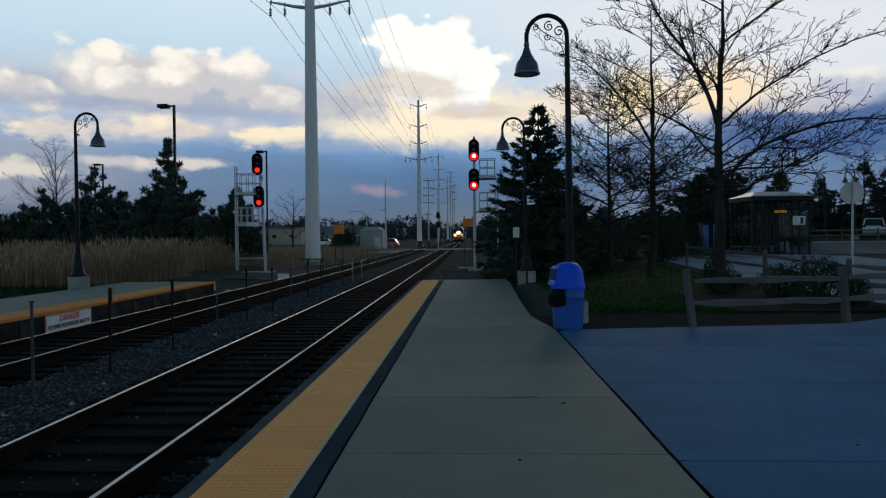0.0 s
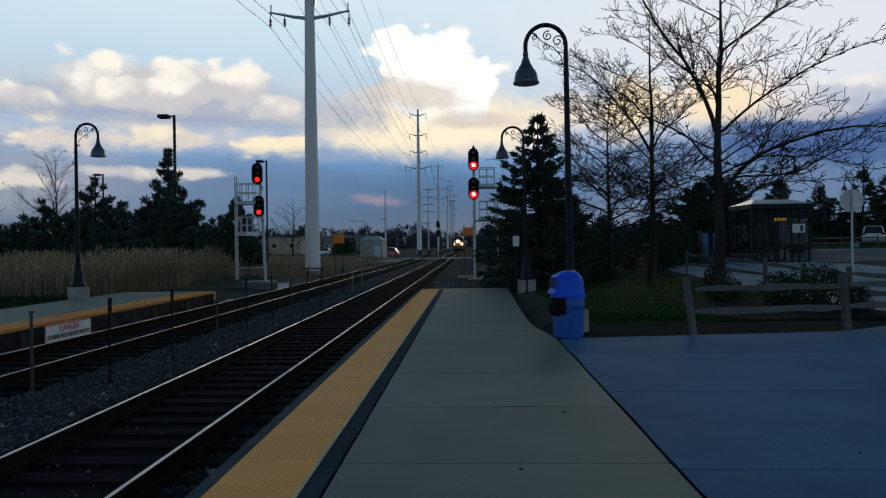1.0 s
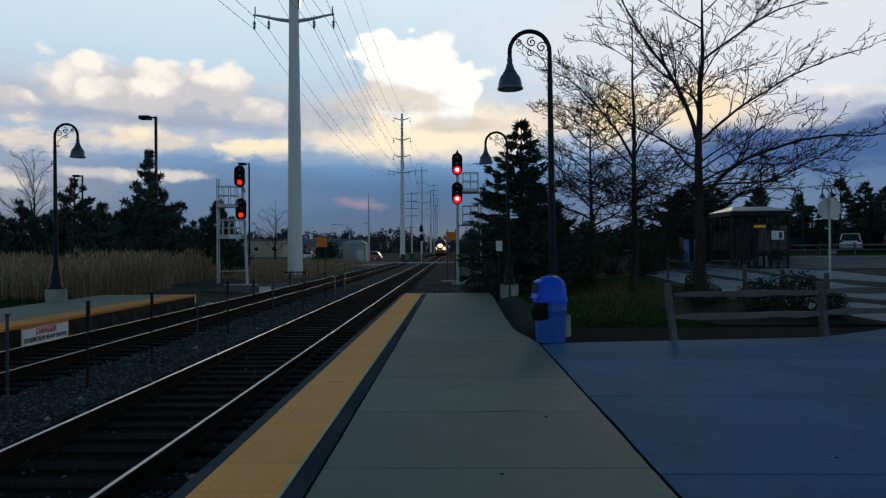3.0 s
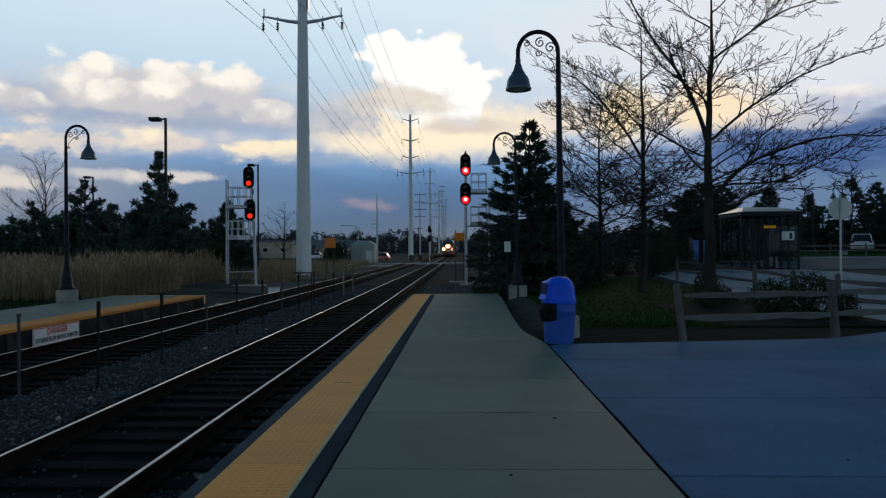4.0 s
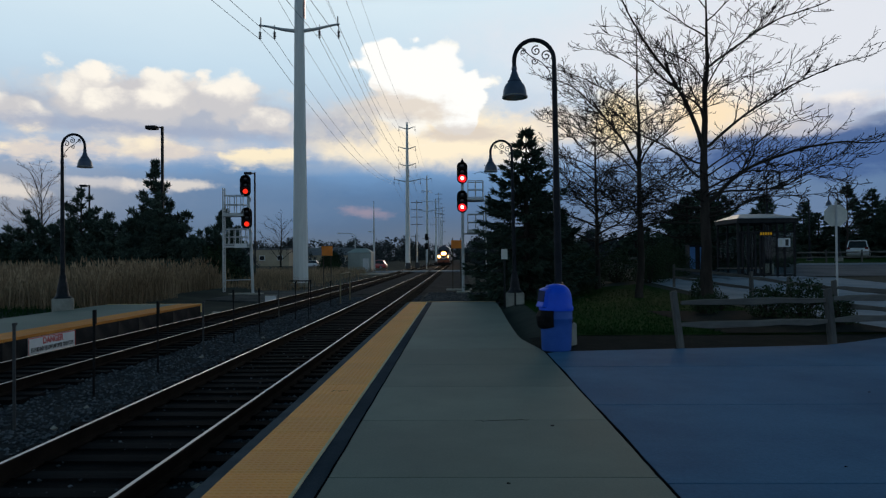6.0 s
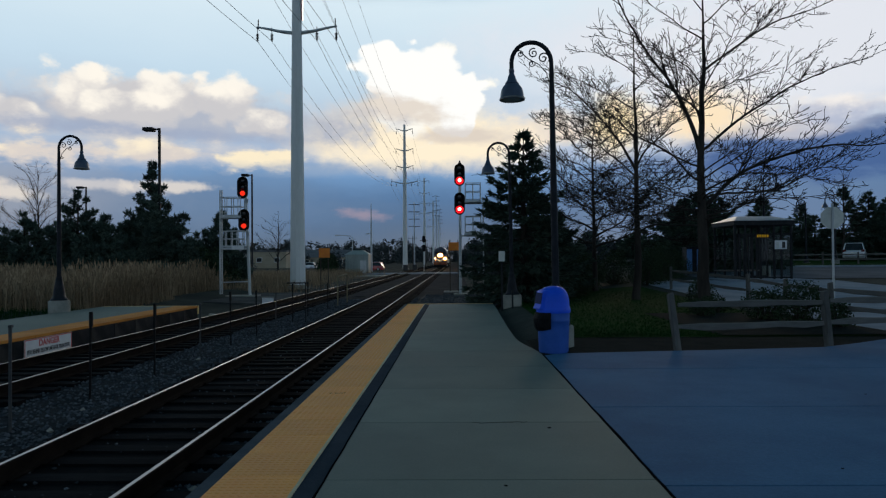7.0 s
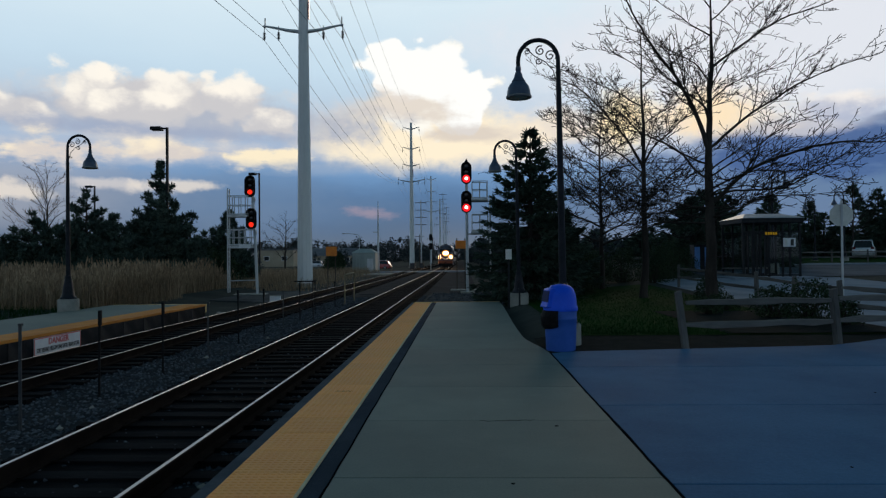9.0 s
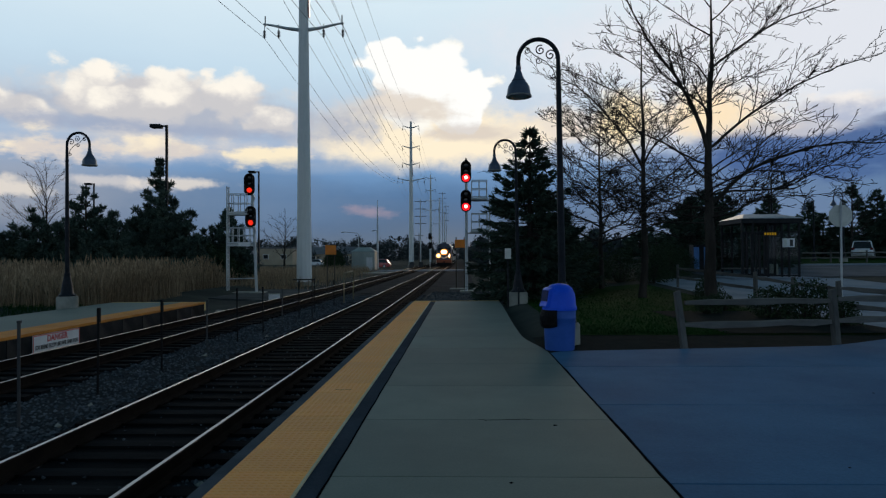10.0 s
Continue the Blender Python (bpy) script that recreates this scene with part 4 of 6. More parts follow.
# ---------------------------------------------------------------- signs
def letters(text, size, mat, parent, at, name="lettering"):
    c = bpy.data.curves.new(name, "FONT")
    c.body, c.size, c.align_x, c.align_y, c.extrude = text, size, "CENTER", "CENTER", 0.0015
    c.offset = size * 0.028
    tmp = bpy.data.objects.new(name, c)
    me = bpy.data.meshes.new_from_object(tmp)
    bpy.data.objects.remove(tmp)
    me.materials.clear()
    me.materials.append(mat)
    ob = new(name, me)
    ob.parent, ob.matrix_basis = parent, at
    return ob


def danger_sign():
    t = thing("danger_sign", pose(-9.54, 15.84, -0.275, 90, 0, 90), "white sign lettered DANGER on the far platform face", "sign")
    part("board", Geo().box(-0.93, 0.93, -0.205, 0.205, -0.012, 0.0), SIGN_WHITE, t, bevel=0.004)
    g = Geo()
    for y0, y1 in ((0.18, 0.20), (-0.20, -0.18)):
        g.box(-0.92, 0.92, y0, y1, 0.0, 0.004)
    for x0, x1 in ((-0.92, -0.90), (0.90, 0.92)):
        g.box(x0, x1, -0.18, 0.18, 0.0, 0.004)
    part("border", g, SIGN_RED, t, "red border")
    letters("DANGER", 0.20, SIGN_RED, t, pose(0, 0.085, 0.003))
    w = letters("STAY BEHIND YELLOW LINE UNTIL TRAIN STOPS", 0.105, SIGN_DARK, t, pose(0, -0.085, 0.003))
    w.scale = (0.72, 1.25, 1)


danger_sign()


def orange_board(at, w, h, top, label):
    t = thing("orange_marker_board", at, label, "sign", "orange marker boards")
    for s in (-0.26, 0.26):
        part("post", Geo().box(s - 0.03, s + 0.03, -0.03, 0.03, -0.2, top + 0.16), WOOD_POLE, t, bevel=0.006)
    b = part("board", Geo().box(-w / 2, w / 2, -0.06, -0.035, top - h, top), ORANGE, t, "plain orange board", bevel=0.006)
    return t


orange_board(pose(-9.18, 47.5, -0.5), 0.76, 0.66, 3.0, "orange marker board on two dark posts beside track")
orange_board(pose(-0.12, 44.0, -0.5), 0.70, 0.52, 3.25, "orange marker board on two dark posts near the signal")
part_base = thing("marker_base", pose(-0.05, 43.9, -0.46), "flat concrete base slab under the orange marker board", "slab")
part("slab", Geo().box(-0.75, 0.9, -0.6, 0.6, -0.1, 0.08), OLD_CONCRETE, part_base, bevel=0.02)


# ---------------------------------------------------------------- railway signals
def stadium(w, h, n=10):
    r = w / 2
    return [(r * math.cos(math.pi * j / n), h / 2 - r + r * math.sin(math.pi * j / n)) for j in range(n + 1)] + \
           [(-r * math.cos(math.pi * j / n), -h / 2 + r - r * math.sin(math.pi * j / n)) for j in range(n + 1)]


def signal_head(t, x, z, turn, aside):
    """Long oval black backplate with three hooded lenses, the lowest lit red."""
    at = pose(x, -0.22, z, 90, 0, turn)
    head = part("signal_head", Geo().prism(stadium(0.62, 1.30), -0.10, 0.0), BLACK_PAINT, t, "oval black signal backplate", bevel=0.015, at=at)
    part("housing", Geo().prism(stadium(0.40, 1.05), -0.32, -0.10), BLACK_PAINT, head, bevel=0.03)
    for j, dz in enumerate((0.38, 0.02, -0.34)):
        lit = j == 2
        # on the facing signal the lit lens is widened to show bloom
        q = 0.15 if aside else 0.24 if lit else 0.19
        part("lens", Geo().lathe([(q * 1.0, 0.0), (q, 0.012), (q * 0.65, 0.03), (0.04, 0.036)], 20).moved(pose(0, dz, 0)), (RED_DIM if aside else RED_RING) if lit else CAR_GLASS, head,
             "lit red lens" if lit else "unlit dark lens", smooth=50)
        if lit:
            part("lamp_core", Geo().lathe([(0.09 if aside else 0.105, 0.034), (0.07, 0.046), (0.03, 0.05)], 16).moved(pose(0.03 if aside else 0, dz + 0.01, 0)), RED_DIM if aside else RED_CORE, head, "bright lamp core", smooth=50)
        hood = []
        for a in [math.radians(-20 + 220 * i / 14) for i in range(15)]:
            hood.append([(r * math.cos(a), dz + r * math.sin(a) * 1.0, zz) for r, zz in ((0.215, 0.0), (0.225, 0.0), (0.22, 0.26 + 0.06 * math.sin(a)), (0.21, 0.26 + 0.06 * math.sin(a)))])
        part("hood", Geo().loft(hood), BLACK_PAINT, head)
    return head


def cage(t, x0, x1, z0, z1, bars=2):
    for y in (-0.35, 0.45):
        for z in (z0 + 0.02, (z0 + z1) / 2, z1):
            part("guard_rail", Geo().bar((x0, y, z), (x1, y, z), 0.026), GALV, t)
        for j in range(bars + 1):
            x = x0 + (x1 - x0) * j / bars
            part("guard_post", Geo().bar((x, y, z0), (x, y, z1), 0.026), GALV, t)
    for x in (x0, x1):
        for z in (z0 + 0.02, (z0 + z1) / 2, z1):
            part("guard_rail", Geo().bar((x, -0.35, z), (x, 0.45, z), 0.022), GALV, t)
    part("grating", Geo().box(x0 - 0.05, x1 + 0.05, -0.4, 0.5, z0 - 0.16, z0 - 0.04), GALV, t, "pale steel grating", bevel=0.01)


def ladder(t, x, y, z0, z1, w=0.4):
    for s in (-w / 2, w / 2):
        part("ladder_stile", Geo().box(x - 0.035, x + 0.035, y + s - 0.02, y + s + 0.02, z0, z1), GALV, t)
    z = z0 + 0.3
    me = Geo().bar((x, y - w / 2, 0), (x, y + w / 2, 0), 0.014, 5).mesh("rung", GALV)
    while z < z1:
        o = new("rung", me)
        o.parent, o.matrix_basis = t, pose(0, 0, z)
        z += 0.3


def signals():
    t = thing("railway_signal", pose(0.26, 40, -0.46), "galvanised railway signal mast, two heads showing red, cages", "signal", "railway signals")
    part("mast", Geo().tube([(0, 0, -0.2), (0, 0, 7.75)], 0.085, 12), GALV, t, smooth=50)
    part("finial", Geo().lathe([(0.09, 7.68), (0.10, 7.74), (0.05, 7.82), (0.02, 7.92)], 12), BLACK_PAINT, t, smooth=50)
    part("footing", Geo().box(-0.4, 0.4, -0.4, 0.4, -0.4, 0.12), OLD_CONCRETE, t, bevel=0.03)
    signal_head(t, -0.01, 7.06, 0, False)
    signal_head(t, -0.02, 5.37, 0, False)
    cage(t, 0.32, 1.20, 5.58, 6.55)
    cage(t, 0.30, 1.22, 3.68, 4.62)
    ladder(t, 1.38, 0.5, -0.1, 5.76)
    for z in (3.56, 5.46):
        part("bracket", Geo().box(-0.06, 1.4, -0.05, 0.05, z - 0.12, z - 0.03), GALV, t)

    t = thing("railway_signal", pose(-12.35, 40, -0.46), "galvanised railway signal with two red heads beside reeds", "signal", "railway signals")
    part("mast", Geo().tube([(0.22, 0, -0.2), (0.10, 0, 3.0), (-0.06, 0, 6.2), (-0.10, 0, 7.1)], 0.085, 12), GALV, t, smooth=50)
    part("footing", Geo().box(-1.9, 0.7, -0.6, 0.6, -0.4, 0.1), OLD_CONCRETE, t, bevel=0.03)
    part("head_bracket", Geo().tube([(0.02, 0, 5.5), (0.10, -0.1, 5.66), (0.02, -0.15, 5.85)], 0.07, 8), GALV, t, smooth=50)
    part("head_bracket", Geo().tube([(0.06, 0, 3.55), (0.16, -0.1, 3.72), (0.06, -0.15, 3.95)], 0.07, 8), GALV, t, smooth=50)
    signal_head(t, -0.15, 6.43, 14, True)
    signal_head(t, -0.08, 4.51, 14, True)
    cage(t, -1.42, -0.24, 4.78, 5.86, 3)
    cage(t, -1.40, -0.02, 2.95, 3.88, 4)
    part("number_plate", Geo().box(-0.72, -0.02, -0.46, -0.43, 2.78, 3.02), SIGN_WHITE, t, "plain white plate")
    ladder(t, -1.50, 0.0, -0.1, 6.32, 0.34)
    part("cross_tie", Geo().bar((-1.5, 0, 0.86), (0.2, 0, 0.9), 0.035), GALV, t)
    part("cross_tie", Geo().bar((-1.5, 0, 3.0), (0.1, 0, 3.0), 0.035), GALV, t)


signals()


# ---------------------------------------------------------------- transmission line
POLES = [(-12.1, -52), (-12.1, 52), (-11.6, 156), (-11.8, 258), (-11.9, 362), (-12.0, 470)]
LEVELS = [(19.5, 3.1), (23.1, 2.0), (27.0, 2.0), (31.6, 1.9)]


def monopole(x, y, i):
    t = thing("power_pole", pose(x, y, -0.5), "tall pale steel power pole with curved crossarms", "power pole", "transmission line poles")
    n = 12
    part("shaft", Geo().lathe([(0.60 - 0.36 * z / 33, z) for z in (0.25, 11.9, 12.0, 23.9, 24.0, 33.2)], n), POLE_STEEL, t, smooth=15)
    part("slip_joint", Geo().lathe([(0.485, 10.9), (0.50, 10.95), (0.485, 11.95), (0.47, 12.0)], n), POLE_STEEL, t)
    part("base_plate", Geo().lathe([(0.9, 0.0), (0.9, 0.2), (0.62, 0.22), (0.62, 0.3)], 12), OLD_CONCRETE, t)
    part("marker_strip", Geo().box(0.40, 0.46, -0.14, 0.14, 20.6, 22.4), CAR_RED, t, "dull red marker strip")
    for z, w in LEVELS:
        for s in (-1, 1):
            zz = z + 0.5
            arm = part("crossarm", Geo().tube([(s * 0.2, 0, zz - 0.35), (s * w * 0.4, 0, zz - 0.22), (s * w * 0.75, 0, zz + 0.02), (s * w, 0, zz + 0.16)], [0.15, 0.12, 0.09, 0.07], 8), GALV, t, smooth=50)
            spots = (0.98, 0.62) if s < 0 and z < 20 else (0.98, 0.5) if z < 20 else (0.98,)
            for f in spots:
                part("insulator", Geo().lathe([(0.03, zz + 0.12), (0.03, zz - 0.35)] + [q for j in range(5) for q in ((0.05, zz - 0.36 - 0.11 * j), (0.13, zz - 0.40 - 0.11 * j), (0.05, zz - 0.44 - 0.11 * j))] + [(0.04, zz - 1.0)], 8, (s * w * f, 0)), CERAMIC, arm)
            if z < 20:
                part("stand_pin", Geo().bar((s * w * 0.96, 0, zz), (s * w * 0.96, 0, zz + 0.75), 0.05), CERAMIC, arm)


def power_line():
    for i, (x, y) in enumerate(POLES):
        if y > 0:
            monopole(x, y, i)
    offs = [(s * w * f, z - 0.95) for z, w in LEVELS for s in (-1, 1) for f in ((0.98, 0.62) if s < 0 and z < 20 else (0.98, 0.5) if z < 20 else (0.98,))]
    for (xa, ya), (xb, yb) in zip(POLES[:4], POLES[1:5]):
        for ox, oz in offs:
            L = yb - ya
            pts = [(xa + (xb - xa) * f + ox, ya + L * f, oz - 2.4 * 4 * f * (1 - f)) for f in [j / 22 for j in range(23)]]
            t = tagged(part("power_cable", Geo().tube(pts, 0.018, 4), WIRE), "thin sagging power cable between the poles", "cable", "overhead cables")


power_line()


def wood_pole(x, y, h, arms):
    t = thing("utility_pole", pose(x, y, -0.5), "distant slim utility pole beside the line", "utility pole", "distant utility poles")
    part("shaft", Geo().tube([(0, 0, 0), (0, 0, h)], [0.19, 0.11], 8), GALV if arms > 3 else WOOD_POLE, t, smooth=50)
    for j in range(arms):
        part("crossarm", Geo().box(-1.3, 1.3, -0.07, 0.07, h - 0.6 - 1.7 * j, h - 0.46 - 1.7 * j), WOOD_POLE, t)


for x, y, h, a in ((-9.6, 158, 15.5, 4), (-6.8, 240, 25.0, 5), (-7.6, 330, 27.0, 5), (-12.6, 200, 9.0, 1), (-10.6, 226, 9.0, 1), (-8.4, 190, 8.0, 0)):
    wood_pole(x, y, h, a)


def lot_light(x, y, h, way, label):
    t = thing("car_park_light", pose(x, y, -0.4), label, "lamp post", "car park lights")
    part("pole", Geo().box(-0.075, 0.075, -0.075, 0.075, 0, h), STEEL_DARK, t, bevel=0.01)
    part("arm", Geo().box(min(0, way * 0.5), max(0, way * 0.5), -0.04, 0.04, h - 0.12, h - 0.02), STEEL_DARK, t)
    part("lamp_box", Geo().box(way * 0.7 - 0.36, way * 0.7 + 0.36, -0.28, 0.28, h - 0.2, h + 0.04), STEEL_DARK, t, "flat shoebox lamp head", bevel=0.04)


lot_light(-19.7, 45, 10.95, -1, "tall bronze car park light behind the pines")
lot_light(-43.8, 80, 11.0, -1, "bronze car park light far behind the pines")
lot_light(-21.0, 70, 11.0, -1, "bronze car park light behind the signal")


# ---------------------------------------------------------------- bare trees
def limbs_around(seed, height, low, count, reach, start, end):
    """Limbs spread evenly about a trunk: (height, heading, first slope, last slope, length, radius)."""
    rng = random.Random(seed)
    out = []
    for j in range(count):
        f = (j + rng.random()) / count
        out.append((height * (low + (0.96 - low) * f), 137.5 * j + rng.uniform(-25, 25), start + 25 * f + rng.uniform(-10, 10), end + rng.uniform(-10, 15),
                    reach * (1.1 - 0.65 * f) * rng.uniform(0.8, 1.15), 0.075 * (1.05 - 0.7 * f)))
    return out


def bare_tree(at, height, limbs, seed, label, trunk=0.2, twig=None, fine_step=1.0, lean=0.0):
    """A leafless tree: kinked limbs that flatten outwards, side branches left and right of them, upturned twigs."""
    rng = random.Random(seed)
    t = thing("bare_tree", at, label, "tree", "bare trees")
    wood, fine = Geo(), Geo()

    def grow(p, az, e0, e1, length, r, depth):
        n = max(3, int(length / (0.28, 0.22, 0.16, 0.12)[depth]))
        q, pts, rad, ways = p.copy(), [p.copy()], [r], []
        swing, dip, kink = 0.0, 0.0, (0.15, 0.20, 0.22, 0.22)[depth]
        for j in range(n):
            swing = 0.86 * swing + rng.gauss(0, kink)
            dip = 0.80 * dip + rng.gauss(0, kink * 0.8)
            e = e0 + (e1 - e0) * min(1.0, 1.25 * j / n) + dip
            a = az + swing
            q = q + Vector((math.cos(a) * math.cos(e), math.sin(a) * math.cos(e), math.sin(e))) * (length / n)
            pts.append(q.copy())
            ways.append((a, e))
            rad.append(max(0.0085, r * (1 - 0.9 * ((j + 1) / n) ** 0.85)))
        (wood if depth < 2 else fine).tube(pts, rad, (7, 5, 3, 3)[depth], caps=False)
        if depth == 3:
            return
        step = (0.22, 0.18, 0.18)[depth] * fine_step
        d, hand = (0.16 * length if depth == 0 else 0.12) + step * rng.random(), rng.choice((-1, 1))
        while d < length * 0.98:
            f = d / length
            i = min(n - 1, int(f * n))
            a, e = ways[i]
            hand = -hand
            if depth == 0:
                size = (0.45 + 0.40 * length * (1.06 - f)) * rng.uniform(0.35, 1.15)
            elif depth == 1:
                size = (0.22 + 0.38 * length * (1.05 - f)) * rng.uniform(0.45, 1.2)
            else:
                size = (0.10 + 0.36 * length * (1.05 - f)) * rng.uniform(0.5, 1.2)
            off = hand * radians(rng.uniform(28, 66))
            rise = e * 0.7 + radians(rng.gauss(8, 17))
            grow(pts[i].lerp(pts[i + 1], min(1.0, max(0.0, f * n - i))), a + off, rise, rise * 0.6 + radians(rng.uniform(2, 34)), size, max(0.0095, rad[i] * rng.uniform(0.40, 0.62)), depth + 1)
            d += step * rng.uniform(0.6, 1.5)

    tp, tr, x, y = [Vector((0, 0, -0.3)), Vector((0, 0, 0.25))], [trunk * 1.35, trunk], 0.0, 0.0
    m = int(height / 0.8)
    for j in range(1, m + 1):
        x, y = x + rng.gauss(0, 0.035) + lean / m, y + rng.gauss(0, 0.03)
        tp.append(Vector((x, y, 0.25 + (height - 0.25) * j / m)))
        tr.append(max(0.012, trunk * (1 - 0.97 * (j / m) ** 0.9)))
    wood.tube(tp, tr, 9, caps=False)
    for z, az, e0, e1, length, r in limbs:
        for a, b in zip(tp, tp[1:]):
            if a.z <= z < b.z:
                grow(a.lerp(b, (z - a.z) / (b.z - a.z)), radians(az), radians(e0), radians(e1), length, r * 0.72, 0)
    part("trunk", wood, BARK, t, "rough grey-brown trunk and limbs", smooth=60)
    part("crown", fine, twig or TWIG, t, "crown of fine leafless twigs")
    return t


bare_tree(pose(7.95, 22, ground_z(7.95, 22)), 11.0, [
    (5.0, 182, 72, 42, 7.0, 0.115), (7.7, 2, 44, 0, 6.2, 0.06), (8.7, 172, 42, 60, 2.6, 0.04), (5.1, 6, 38, 4, 6.4, 0.075), (3.3, -12, 50, 4, 7.6, 0.10),
    (3.6, 8, 16, 12, 6.4, 0.06), (4.1, 186, 36, 8, 4.2, 0.055), (4.6, 152, 34, 14, 4.4, 0.05), (3.2, 200, 16, 8, 4.0, 0.045), (3.1, 62, 20, 10, 4.2, 0.045),
    (3.5, 268, 26, 8, 3.8, 0.045), (2.9, -48, 18, 6, 4.2, 0.045), (6.2, 196, 44, 12, 4.6, 0.05), (6.6, 14, 46, 20, 3.4, 0.04), (5.8, 92, 52, 28, 4.2, 0.05),
    (5.9, 262, 50, 24, 3.6, 0.045), (7.2, 184, 48, 18, 3.4, 0.04), (7.0, -62, 50, 26, 3.2, 0.04), (9.2, 4, 46, 22, 3.2, 0.035), (9.6, 192, 50, 28, 2.8, 0.03), (3.8, -20, 24, 4, 5.0, 0.05),
    (2.7, 172, 14, 2, 4.0, 0.04), (2.8, 120, 14, 0, 4.0, 0.04), (3.0, 20, 12, 0, 4.4, 0.04), (3.4, 228, 14, 2, 3.8, 0.04), (4.4, 40, 28, 6, 4.2, 0.045), (4.2, 300, 26, 4, 4.2, 0.045),
], 11, "large spreading leafless tree behind the fence", 0.205, fine_step=1.12)
bare_tree(pose(6.95, 26.5, ground_z(6.95, 26.5)), 10.9, [
    (5.0, 182, 72, 32, 6.2, 0.085), (4.8, 176, 38, 12, 4.6, 0.055), (5.1, 2, 54, 34, 4.8, 0.065), (4.0, 6, 26, 8, 4.0, 0.05), (3.6, 192, 24, 8, 4.0, 0.045),
    (7.4, 178, 42, 12, 4.2, 0.045), (8.1, 12, 46, 18, 3.4, 0.035), (6.7, -4, 46, 18, 3.8, 0.04), (5.6, 95, 48, 24, 3.8, 0.04), (5.4, 268, 44, 20, 3.6, 0.04),
    (3.3, 60, 20, 8, 3.4, 0.04), (3.0, 240, 20, 6, 3.2, 0.04), (8.8, 190, 48, 24, 2.8, 0.03), (3.2, -30, 18, 6, 3.6, 0.04), (6.2, 200, 46, 20, 4.0, 0.04),
    (2.6, 10, 12, 2, 3.6, 0.035), (2.7, 165, 12, 0, 3.8, 0.035), (3.6, 130, 20, 4, 3.6, 0.04), (4.4, 210, 28, 6, 4.0, 0.04), (4.3, 30, 28, 8, 4.0, 0.04), (3.9, 320, 22, 4, 3.6, 0.04),
], 23, "slender leafless tree on the lawn", 0.155, fine_step=0.92)
bare_tree(pose(6.7, 33, ground_z(6.7, 33)), 9.6, limbs_around(37, 9.6, 0.20, 28, 5.4, 16, 12), 37, "leafless tree behind the dark shrubs", 0.13, fine_step=0.88)
bare_tree(pose(-30.9, 50, -0.2), 8.4, limbs_around(5, 8.4, 0.14, 20, 4.6, 44, 40), 5, "pale leafless tree behind the reeds", 0.11, TWIG_PALE, 1.5)
bare_tree(pose(-36, 48, -0.2), 6.2, limbs_around(8, 6.2, 0.10, 18, 3.6, 40, 36), 8, "low leafless tree behind the reeds", 0.11, TWIG, 1.5)
bare_tree(pose(-33, 43, -0.2), 5.0, limbs_around(18, 5.0, 0.10, 18, 3.2, 36, 34), 18, "low leafless thicket tree behind the reeds", 0.10, TWIG, 1.5)
bare_tree(pose(-24.9, 95, -0.5), 7.8, limbs_around(15, 7.8, 0.20, 16, 4.8, 34, 30), 15, "leafless tree beyond the signal", 0.17, fine_step=1.9)
bare_tree(pose(37, 66, 0.8), 9.5, limbs_around(71, 9.5, 0.25, 14, 3.8, 46, 40), 71, "slim leafless tree behind the parked cars", 0.12, fine_step=1.9)


